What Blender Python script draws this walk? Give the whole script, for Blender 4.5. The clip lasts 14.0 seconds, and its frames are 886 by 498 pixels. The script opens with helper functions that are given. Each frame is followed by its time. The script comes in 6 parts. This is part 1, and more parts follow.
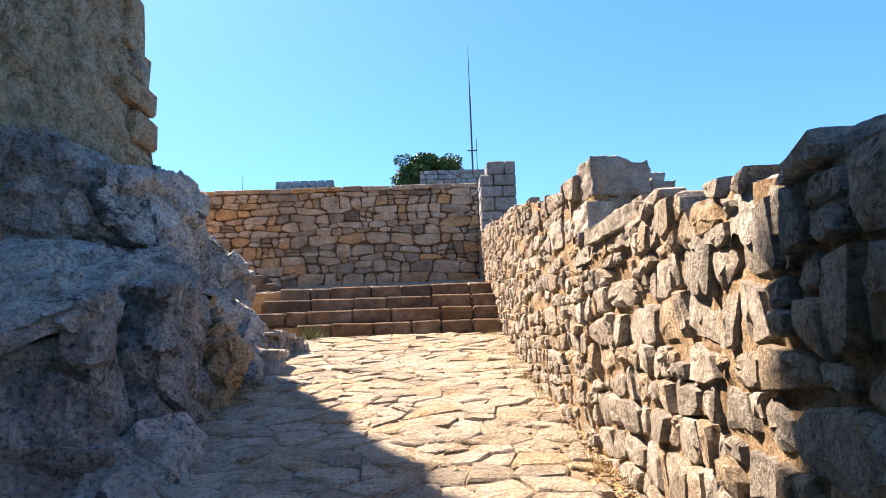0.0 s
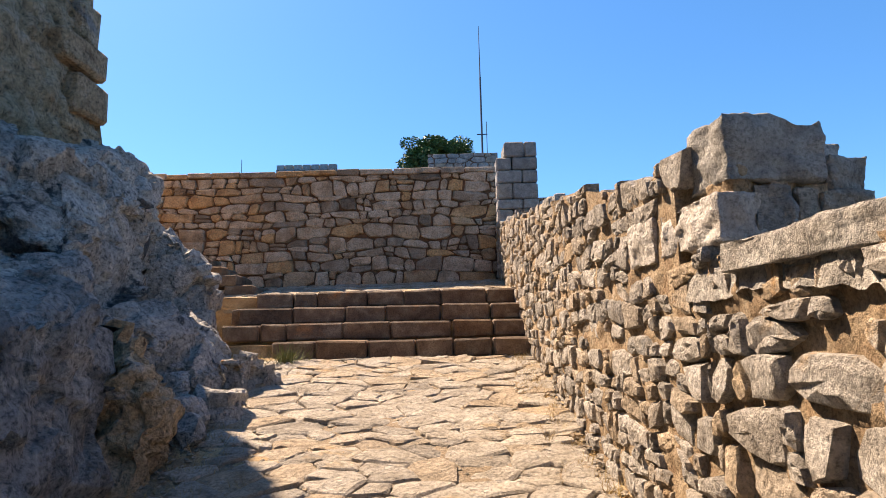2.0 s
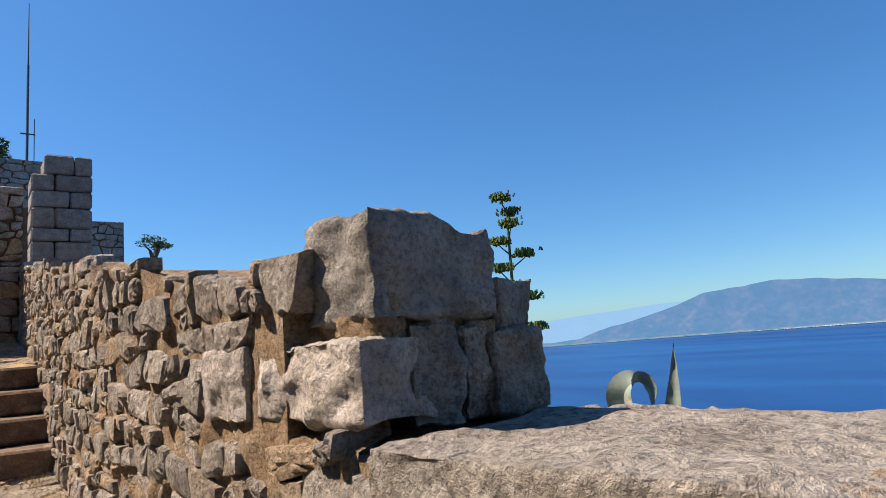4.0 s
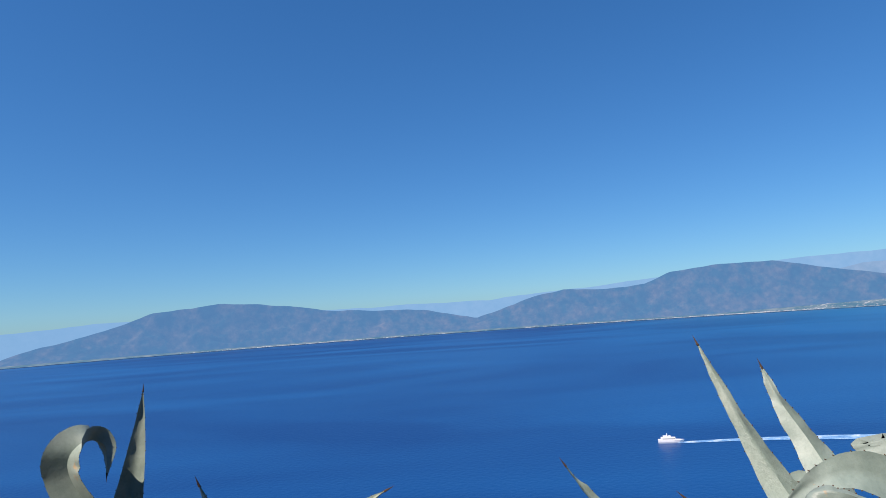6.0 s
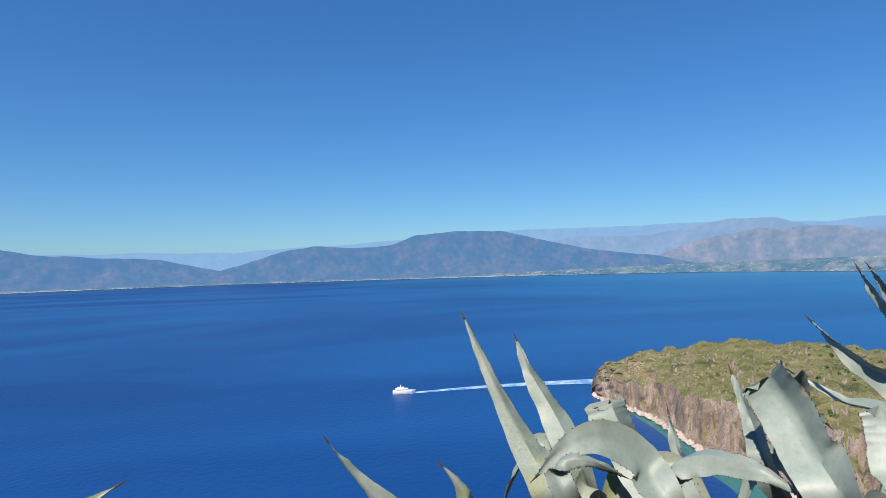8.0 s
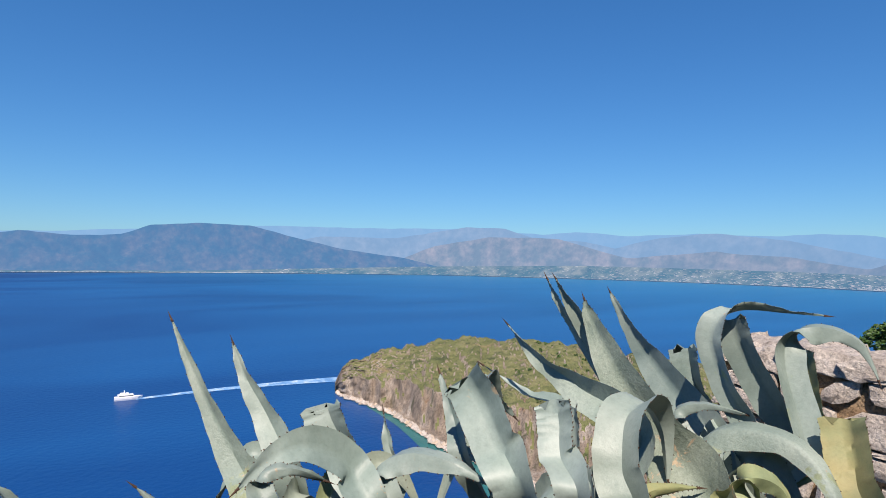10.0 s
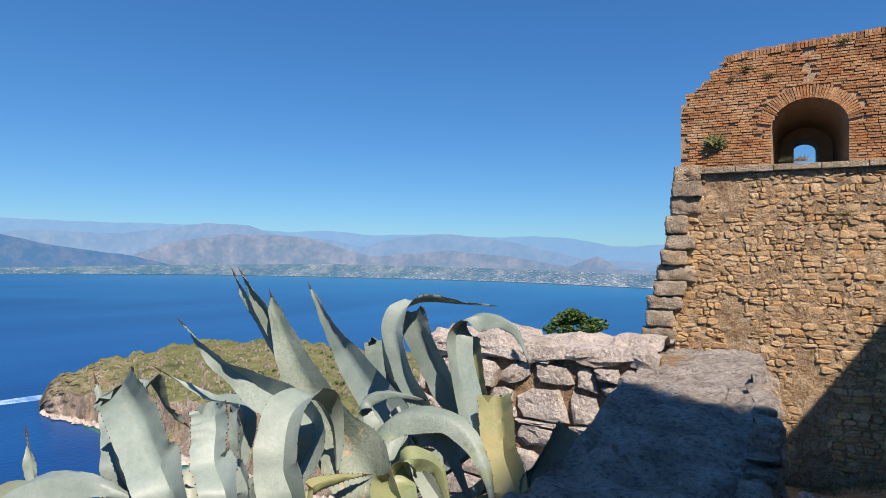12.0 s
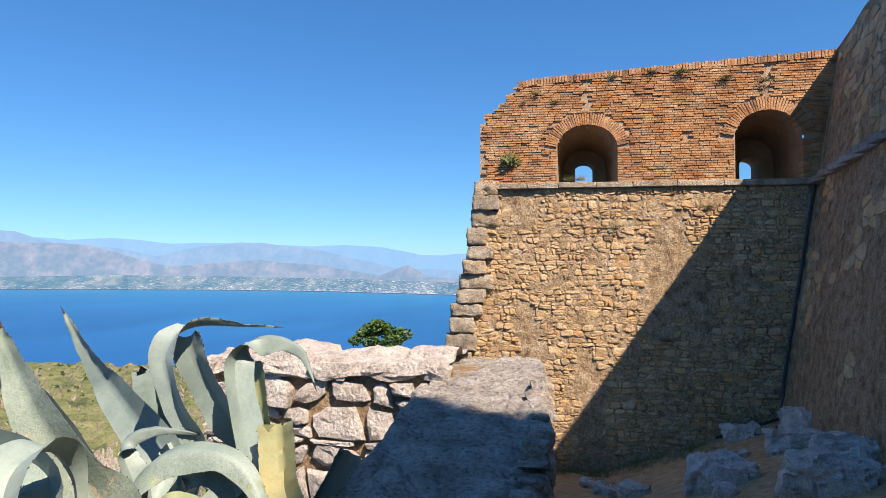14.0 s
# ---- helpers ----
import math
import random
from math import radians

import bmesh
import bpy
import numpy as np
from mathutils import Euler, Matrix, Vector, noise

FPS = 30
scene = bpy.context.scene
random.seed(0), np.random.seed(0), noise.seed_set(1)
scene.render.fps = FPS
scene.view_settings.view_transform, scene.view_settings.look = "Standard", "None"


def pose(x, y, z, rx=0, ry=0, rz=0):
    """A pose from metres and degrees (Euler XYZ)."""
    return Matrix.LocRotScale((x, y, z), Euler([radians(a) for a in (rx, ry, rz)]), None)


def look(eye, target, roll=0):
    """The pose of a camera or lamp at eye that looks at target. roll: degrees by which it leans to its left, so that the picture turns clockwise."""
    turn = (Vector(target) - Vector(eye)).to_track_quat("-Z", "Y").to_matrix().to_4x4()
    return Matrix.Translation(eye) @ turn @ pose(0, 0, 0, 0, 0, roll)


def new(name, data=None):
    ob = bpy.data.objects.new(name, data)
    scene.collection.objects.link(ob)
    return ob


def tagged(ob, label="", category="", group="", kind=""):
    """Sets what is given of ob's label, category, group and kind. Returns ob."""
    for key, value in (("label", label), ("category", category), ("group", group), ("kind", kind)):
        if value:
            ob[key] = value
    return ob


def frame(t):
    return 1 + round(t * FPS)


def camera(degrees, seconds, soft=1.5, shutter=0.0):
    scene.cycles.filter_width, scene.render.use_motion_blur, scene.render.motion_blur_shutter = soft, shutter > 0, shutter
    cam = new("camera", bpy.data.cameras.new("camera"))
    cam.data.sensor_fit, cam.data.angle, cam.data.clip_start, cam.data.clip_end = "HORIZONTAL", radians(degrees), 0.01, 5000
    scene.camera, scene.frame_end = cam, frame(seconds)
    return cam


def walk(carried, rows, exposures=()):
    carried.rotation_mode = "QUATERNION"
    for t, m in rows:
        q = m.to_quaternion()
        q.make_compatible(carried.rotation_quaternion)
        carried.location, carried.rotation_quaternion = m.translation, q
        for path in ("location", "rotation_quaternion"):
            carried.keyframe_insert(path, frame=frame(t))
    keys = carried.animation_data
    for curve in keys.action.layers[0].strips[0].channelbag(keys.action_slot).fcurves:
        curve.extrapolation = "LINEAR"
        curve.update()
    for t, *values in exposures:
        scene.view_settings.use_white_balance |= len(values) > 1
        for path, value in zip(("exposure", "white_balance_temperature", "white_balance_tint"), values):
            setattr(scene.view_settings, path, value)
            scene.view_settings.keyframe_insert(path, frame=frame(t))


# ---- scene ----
cam = camera(71.0, 14.0, soft=0.9)
PATH = [
    (0.0, pose(0.000, 0.000, 1.330, 99.41, 1.87, 0.22)),
    (0.5, pose(-0.014, 0.411, 1.479, 99.41, 1.82, 0.41)),
    (1.0, pose(0.041, 0.787, 1.550, 98.80, 1.56, 0.66)),
    (1.5, pose(-0.016, 1.157, 1.625, 98.30, 1.42, 0.84)),
    (2.0, pose(-0.047, 1.439, 1.696, 98.10, 1.32, 0.81)),
    (2.5, pose(-0.010, 1.775, 1.848, 97.91, 1.35, -0.21)),
    (3.0, pose(0.046, 1.967, 1.980, 97.83, 1.70, -6.69)),
    (3.5, pose(0.092, 2.227, 2.091, 97.88, 3.26, -21.01)),
    (4.0, pose(0.235, 2.361, 2.132, 98.31, 4.73, -36.66)),
    (4.2, pose(0.300, 2.420, 2.150, 98.30, 4.90, -42.60)),
    (5.2, pose(0.500, 2.650, 2.200, 97.30, 4.60, -66.50)),
    (6.3, pose(0.650, 2.795, 2.235, 95.60, 3.85, -89.30)),
    (6.5, pose(0.667, 2.809, 2.240, 94.86, 3.67, -91.45)),
    (7.0, pose(0.746, 2.849, 2.265, 92.69, 3.08, -96.33)),
    (8.2, pose(0.775, 2.830, 2.275, 91.20, 1.30, -109.50)),
    (9.5, pose(0.791, 2.770, 2.280, 90.65, -0.46, -123.22)),
    (10.0, pose(0.777, 2.730, 2.283, 91.00, -0.84, -130.07)),
    (10.5, pose(0.739, 2.678, 2.283, 91.27, -0.87, -136.53)),
    (11.0, pose(0.698, 2.634, 2.270, 91.52, -1.06, -142.98)),
    (11.5, pose(0.654, 2.598, 2.269, 91.24, -0.77, -148.75)),
    (12.0, pose(0.639, 2.565, 2.275, 91.18, -0.89, -153.13)),
    (12.5, pose(0.618, 2.538, 2.283, 91.19, -0.88, -157.87)),
    (13.0, pose(0.603, 2.503, 2.292, 91.45, -0.83, -162.78)),
    (13.5, pose(0.591, 2.484, 2.306, 91.86, -0.70, -167.01)),
    (14.0, pose(0.570, 2.479, 2.313, 92.19, -0.37, -170.33)),
]
walk(cam, PATH, exposures=[(0.0, 2.0, 7500, 17), (1.0, 1.66, 7500, 17), (2.5, 1.5, 7600, 15), (3.5, 1.15, 7500, 15), (4.2, 0.8, 6800, 15), (6.5, 0.5, 6400, 15), (9.5, 0.5, 6400, 15), (11.5, 0.5, 6500, 15), (14.0, 1.0, 6800, 15)])

# ---- light ----
SUN = Vector((-1.0, 1.02, 1.78)).normalized()
world = bpy.data.worlds.new("sky")
scene.world = world
world.use_nodes = True
wn = world.node_tree.nodes
sky = wn.new("ShaderNodeTexSky")
sky.sky_type = "NISHITA"
sky.sun_disc = False
sky.sun_elevation = math.asin(SUN.z)
sky.sun_rotation = math.atan2(SUN.x, SUN.y)
sky.altitude = 600
sky.air_density = 1.0
sky.dust_density = 0.6
sky.ozone_density = 5.0
wn["Background"].inputs["Strength"].default_value = 0.101
soft_sky = wn.new("ShaderNodeGamma")
soft_sky.inputs["Gamma"].default_value = 0.78
deep = wn.new("ShaderNodeHueSaturation")
deep.inputs["Saturation"].default_value = 1.3
tint = wn.new("ShaderNodeMix")
tint.data_type, tint.blend_type = "RGBA", "MULTIPLY"
tint.inputs[0].default_value = 1.0
tint.inputs[7].default_value = (0.64, 0.985, 1.21, 1)
world.node_tree.links.new(sky.outputs[0], soft_sky.inputs["Color"])
world.node_tree.links.new(soft_sky.outputs[0], deep.inputs["Color"])
world.node_tree.links.new(deep.outputs[0], tint.inputs[6])
world.node_tree.links.new(tint.outputs[2], wn["Background"].inputs["Color"])
lamp = bpy.data.lights.new("sun", "SUN")
lamp.energy, lamp.angle, lamp.color = 4.8, radians(0.53), (1.0, 0.875, 0.75)
sun = new("sun", lamp)
sun.matrix_world = look(SUN * 50, (0, 0, 0))


# ---- materials ----
def material(name, stops, scale=6.0, rough=0.9, bump=0.4, bump_scale=30.0, fine=0.5, vary=0.0, stain=None, stain_at=0.62, stain_scale=1.6,
             second=None, second_at=0.6, second_scale=2.5, stretch=(1, 1, 1), island=False, spec=0.25, edge=0.1):
    """A rough mineral or plant surface: a colour ramp over noise, blotches, and relief at two sizes."""
    m = bpy.data.materials.new(name)
    m.use_nodes = True
    nt = m.node_tree
    N, L = nt.nodes, nt.links
    b = N["Principled BSDF"]
    b.inputs["Roughness"].default_value = rough
    b.inputs["Specular IOR Level"].default_value = spec
    geo = N.new("ShaderNodeNewGeometry")
    mp = N.new("ShaderNodeMapping")
    mp.inputs["Scale"].default_value = stretch
    L.new(geo.outputs["Position"], mp.inputs[0])

    def noise_node(s, detail=6.0, r=0.6, dist=0.0):
        n = N.new("ShaderNodeTexNoise")
        n.inputs["Scale"].default_value, n.inputs["Detail"].default_value = s, detail
        n.inputs["Roughness"].default_value, n.inputs["Distortion"].default_value = r, dist
        L.new(mp.outputs[0], n.inputs["Vector"])
        return n.outputs[0]

    def ramp(src, pts):
        r = N.new("ShaderNodeValToRGB")
        while len(r.color_ramp.elements) < len(pts):
            r.color_ramp.elements.new(0.5)
        for e, (p, c) in zip(r.color_ramp.elements, pts):
            e.position, e.color = p, (*c, 1)
        L.new(src, r.inputs[0])
        return r.outputs[0]

    def mix(kind, fac, a, c):
        x = N.new("ShaderNodeMix")
        x.data_type, x.blend_type = "RGBA", kind
        for val, sock in ((fac, 0), (a, 6), (c, 7)):
            if isinstance(val, (int, float)):
                x.inputs[sock].default_value = val
            elif isinstance(val, tuple):
                x.inputs[sock].default_value = (*val, 1)
            else:
                L.new(val, x.inputs[sock])
        return x.outputs[2]

    k = len(stops) - 1
    col = ramp(noise_node(scale, 8, 0.65, 0.3), [(0.3 + 0.4 * i / k, c) for i, c in enumerate(stops)])
    for c, at, s in ((stain, stain_at, stain_scale), (second, second_at, second_scale)):
        if c:
            f = ramp(noise_node(s, 7, 0.7, 0.6), [(at, (0, 0, 0)), (at + edge, (1, 1, 1))])
            col = mix("MIX", f, col, c)
    g = ramp(noise_node(bump_scale * 2.5, 4, 0.7), [(0.3, (1 - fine,) * 3), (0.5, (1.0,) * 3), (0.72, (1 + fine * 0.5,) * 3)])
    col = mix("MULTIPLY", 1.0, col, g)
    if vary:
        if island:
            rnd = geo.outputs["Random Per Island"]
        else:
            rnd = N.new("ShaderNodeObjectInfo").outputs["Random"]
        v = ramp(rnd, [(0.0, (1 - vary,) * 3), (0.25, (1.0, 1.0, 1.0)), (0.5, (1 + vary * 0.45, 1 + vary * 0.42, 1 + vary * 0.38)), (0.68, (1.0, 1.0, 1.0)), (0.82, (1 + vary * 0.35, 1 - vary * 0.15, 1 - vary * 0.75)), (1.0, (1 - vary * 0.4, 1 - vary * 0.42, 1 - vary * 0.45))])
        col = mix("MULTIPLY", 1.0, col, v)
    L.new(col, b.inputs["Base Color"])
    h = N.new("ShaderNodeMath")
    h.operation = "MULTIPLY_ADD"
    L.new(noise_node(bump_scale * 0.3, 8, 0.68), h.inputs[0])
    h.inputs[1].default_value = 2.5
    L.new(noise_node(bump_scale * 1.7, 6, 0.75), h.inputs[2])
    bp = N.new("ShaderNodeBump")
    bp.inputs["Strength"].default_value = bump
    bp.inputs["Distance"].default_value = 1.1 / bump_scale
    L.new(h.outputs[0], bp.inputs["Height"])
    L.new(bp.outputs[0], b.inputs["Normal"])
    return m


M_STONE = material("limestone", [(0.29, 0.25, 0.2), (0.51, 0.455, 0.385), (0.7, 0.65, 0.58)], 9, bump=1.0, bump_scale=24, vary=0.36, fine=0.6,
                   stain=(0.5, 0.33, 0.17), stain_at=0.62, stain_scale=2.6, second=(0.3, 0.29, 0.27), second_at=0.6, second_scale=6)
M_STONE_JOINED = material("limestone_small", [(0.29, 0.25, 0.2), (0.51, 0.455, 0.385), (0.7, 0.65, 0.58)], 9, bump=1.0, bump_scale=24, vary=0.36, fine=0.6,
                          stain=(0.5, 0.33, 0.17), stain_at=0.62, stain_scale=2.6, second=(0.3, 0.29, 0.27), second_at=0.6, second_scale=6, island=True)
M_MORTAR = material("earth_mortar", [(0.3, 0.185, 0.1), (0.44, 0.31, 0.185), (0.56, 0.44, 0.3)], 9, bump=1.0, bump_scale=34, fine=0.6, stain=(0.34, 0.15, 0.06), stain_at=0.62, stain_scale=2.2)
M_WALLBROWN = material("brown_stone", [(0.29, 0.2, 0.13), (0.51, 0.385, 0.275), (0.65, 0.54, 0.42)], 6, bump=0.8, bump_scale=24, vary=0.55,
                       stain=(0.42, 0.19, 0.09), stain_at=0.62, stain_scale=1.5)
M_MORTAR_BROWN = material("brown_mortar", [(0.13, 0.07, 0.04), (0.24, 0.13, 0.07)], 9, bump=0.7, bump_scale=40)
M_ASHLAR = material("grey_ashlar", [(0.2, 0.19, 0.175), (0.34, 0.32, 0.285), (0.46, 0.43, 0.38)], 9, bump=0.8, bump_scale=32, vary=0.25)
M_PALE = material("pale_limestone", [(0.42, 0.365, 0.31), (0.6, 0.54, 0.47), (0.74, 0.69, 0.62)], 8, bump=0.8, bump_scale=24, stain=(0.5, 0.36, 0.2), stain_at=0.64, stain_scale=3)
M_STEP = material("step_stone", [(0.1, 0.066, 0.045), (0.18, 0.125, 0.085), (0.3, 0.24, 0.17)], 6, bump=0.5, bump_scale=35, vary=0.3,
                  stain=(0.36, 0.18, 0.08), stain_at=0.6, stain_scale=2.0)
M_PAVE = material("paving_stone", [(0.3, 0.25, 0.18), (0.47, 0.4, 0.31), (0.58, 0.52, 0.43)], 6, bump=0.9, bump_scale=18, vary=0.28,
                  stain=(0.46, 0.32, 0.17), stain_at=0.6, stain_scale=1.8, rough=0.8)
M_PAVE_JOINED = material("paving_stone_small", [(0.3, 0.25, 0.18), (0.47, 0.4, 0.31), (0.58, 0.52, 0.43)], 6, bump=0.9, bump_scale=18, vary=0.28,
                         stain=(0.46, 0.32, 0.17), stain_at=0.6, stain_scale=1.8, rough=0.8, island=True)
M_DUST = material("pale_dust", [(0.26, 0.185, 0.11), (0.39, 0.29, 0.185), (0.5, 0.41, 0.29)], 4, bump=1.0, bump_scale=40, fine=0.55)
M_DIRT = material("dry_earth", [(0.3, 0.19, 0.09), (0.46, 0.32, 0.17), (0.56, 0.44, 0.28)], 5, bump=0.7, bump_scale=45)
M_ROCK = material("grey_rock", [(0.3, 0.28, 0.25), (0.54, 0.505, 0.45), (0.76, 0.71, 0.635)], 4, bump=1.0, bump_scale=14, fine=0.75,
                  stain=(0.52, 0.33, 0.16), stain_at=0.61, stain_scale=1.3, second=(0.12, 0.115, 0.11), second_at=0.56, second_scale=1.7, edge=0.05)
# Darker than M_ROCK; given to the boulder, the pillar and the body below the ledge.
M_ROCK_DARK = material("dark_rock", [(0.14, 0.135, 0.128), (0.38, 0.36, 0.33), (0.66, 0.615, 0.55)], 3, bump=1.0, bump_scale=14, fine=0.8,
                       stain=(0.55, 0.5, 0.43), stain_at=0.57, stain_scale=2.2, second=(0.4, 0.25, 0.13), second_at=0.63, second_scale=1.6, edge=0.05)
M_ROCK_WARM = material("stained_rock", [(0.34, 0.21, 0.11), (0.58, 0.42, 0.25), (0.72, 0.6, 0.44)], 4, bump=1.0, bump_scale=16, fine=0.6,
                       stain=(0.5, 0.47, 0.42), stain_at=0.6, stain_scale=2.0, second=(0.16, 0.1, 0.06), second_at=0.6, second_scale=3.0, edge=0.05)
M_CAP = material("wall_top_mortar", [(0.29, 0.25, 0.2), (0.52, 0.47, 0.4), (0.7, 0.66, 0.58)], 6, bump=1.0, bump_scale=18, fine=0.65, edge=0.05,
                 stain=(0.45, 0.31, 0.18), stain_at=0.6, stain_scale=2.0)
M_CASTLE = material("castle_render", [(0.24, 0.15, 0.085), (0.52, 0.375, 0.22), (0.66, 0.53, 0.38)], 4.5, fine=0.7, edge=0.06, bump=1.0, bump_scale=11,
                    stain=(0.34, 0.31, 0.27), stain_at=0.63, stain_scale=0.9, second=(0.5, 0.33, 0.17), second_at=0.62, second_scale=0.7)
M_CASTLE_STONE = material("castle_rubble", [(0.42, 0.27, 0.14), (0.56, 0.39, 0.21), (0.64, 0.5, 0.32)], 3, bump=0.6, bump_scale=18, vary=0.3, island=True,
                          stain=(0.46, 0.3, 0.15), stain_at=0.55, stain_scale=0.6)
M_QUOIN = material("tan_quoin", [(0.29, 0.225, 0.155), (0.5, 0.415, 0.3), (0.64, 0.56, 0.44)], 4, bump=1.0, bump_scale=14, vary=0.2, fine=0.6, stain=(0.34, 0.29, 0.23), stain_at=0.6, stain_scale=1.5)
M_BRICK = material("red_brick", [(0.3, 0.13, 0.06), (0.46, 0.25, 0.12), (0.56, 0.38, 0.22)], 1.8, bump=0.5, bump_scale=26, vary=0.42, island=True,
                   stain=(0.5, 0.4, 0.27), stain_at=0.6, stain_scale=0.8, second=(0.2, 0.12, 0.07), second_at=0.64, second_scale=1.3)
M_BRICK_BED = material("brick_mortar", [(0.36, 0.24, 0.14), (0.46, 0.34, 0.22)], 3, bump=0.5, bump_scale=30)
M_SOIL = material("slope_soil", [(0.12, 0.1, 0.06), (0.22, 0.18, 0.1), (0.32, 0.26, 0.16)], 2, bump=0.6, bump_scale=12)
M_LEAF = material("bush_leaf", [(0.03, 0.07, 0.015), (0.05, 0.11, 0.02), (0.09, 0.16, 0.04)], 9, bump=0.1, bump_scale=40, vary=0.4, island=True, rough=0.55, spec=0.4)
M_BARK = material("bark", [(0.1, 0.08, 0.06), (0.2, 0.16, 0.12)], 20, bump=0.6, bump_scale=60)
M_METAL = material("mast_steel", [(0.05, 0.05, 0.05), (0.1, 0.1, 0.1)], 20, rough=0.5, bump=0.05)
M_WHITE = material("white_paint", [(0.75, 0.75, 0.74), (0.82, 0.82, 0.81)], 0.5, rough=0.35, bump=0.02, fine=0.05)
M_DARKGLASS = material("tinted_glass", [(0.02, 0.03, 0.04), (0.03, 0.04, 0.05)], 1, rough=0.1, bump=0.0, fine=0.02, spec=0.6)
M_AGAVE = material("agave_skin", [(0.15, 0.21, 0.185), (0.23, 0.295, 0.26), (0.31, 0.37, 0.33)], 3, rough=0.45, bump=0.1, bump_scale=30, fine=0.1, vary=0.2,
                   stain=(0.38, 0.3, 0.19), stain_at=0.65, stain_scale=8.0, second=(0.25, 0.31, 0.18), second_at=0.64, second_scale=2.6, spec=0.4, edge=0.03)
M_AGAVE_OLD = material("agave_yellowed", [(0.16, 0.21, 0.12), (0.24, 0.28, 0.14), (0.33, 0.31, 0.15)], 2.5, rough=0.42, bump=0.1, bump_scale=40, fine=0.1, vary=0.12,
                       stain=(0.3, 0.17, 0.07), stain_at=0.65, stain_scale=8.0, spec=0.4, edge=0.03)
M_AGAVE_SCARRED = material("agave_scarred", [(0.14, 0.19, 0.15), (0.21, 0.265, 0.21), (0.28, 0.33, 0.27)], 3, rough=0.45, bump=0.3, bump_scale=40, fine=0.2, vary=0.1,
                            stain=(0.42, 0.34, 0.23), stain_at=0.58, stain_scale=10.0, second=(0.26, 0.18, 0.1), second_at=0.66, second_scale=7.0, spec=0.35, edge=0.03)
M_AGAVE_WORN = material("agave_worn", [(0.17, 0.235, 0.2), (0.255, 0.325, 0.275), (0.34, 0.405, 0.345)], 3, rough=0.45, bump=0.25, bump_scale=40, fine=0.15, vary=0.15,
                        stain=(0.4, 0.32, 0.21), stain_at=0.62, stain_scale=9.0, second=(0.27, 0.32, 0.19), second_at=0.62, second_scale=2.6, spec=0.4, edge=0.03)
M_SPINE = material("agave_spine", [(0.05, 0.03, 0.02), (0.1, 0.06, 0.04)], 20, bump=0.1)


# ---- building helpers ----
def mesh_of(name, verts, faces, smooth=False):
    me = bpy.data.meshes.new(name)
    me.from_pydata([tuple(v) for v in verts], [], faces)
    if smooth:
        for p in me.polygons:
            p.use_smooth = True
    return me


def thing(name, verts, faces, mat, label="", category="", kind="", group="", smooth=False):
    ob = new(name, mesh_of(name, verts, faces, smooth))
    ob.data.materials.append(mat)
    return tagged(ob, label, category, group, kind)


def part(name, verts, faces, mat, parent, label="", smooth=False, at=(0, 0, 0)):
    ob = new(name, mesh_of(name, verts, faces, smooth))
    ob.data.materials.append(mat)
    ob.parent = parent
    ob.location = at
    return tagged(ob, label)


def base(name, at=(0, 0, 0), label="", category="", kind="", group=""):
    ob = new(name)
    ob.location = at
    return tagged(ob, label, category, group, kind)


def joined(pieces):
    vs, fs = [], []
    for v, f in pieces:
        k = len(vs)
        vs += [tuple(p) for p in v]
        fs += [tuple(i + k for i in q) for q in f]
    return vs, fs


def box(x0, x1, y0, y1, z0, z1):
    v = [(x, y, z) for z in (z0, z1) for y in (y0, y1) for x in (x0, x1)]
    return v, [(0, 2, 3, 1), (4, 5, 7, 6), (0, 1, 5, 4), (2, 6, 7, 3), (0, 4, 6, 2), (1, 3, 7, 5)]


def worn_block(rng, sx, sy, sz, wear=0.012):
    """A hewn block centred on its origin, with chamfered, uneven edges."""
    bm = bmesh.new()
    bmesh.ops.create_cube(bm, size=1)
    for v in bm.verts:
        v.co = Vector((v.co.x * sx, v.co.y * sy, v.co.z * sz)) + Vector((rng.uniform(-wear, wear), rng.uniform(-wear, wear), rng.uniform(-wear, wear)))
    bmesh.ops.bevel(bm, geom=list(bm.edges), offset=min(sx, sy, sz) * 0.1, segments=1, affect="EDGES")
    out = [v.co.copy() for v in bm.verts], [tuple(v.index for v in f.verts) for f in bm.faces]
    bm.free()
    return out


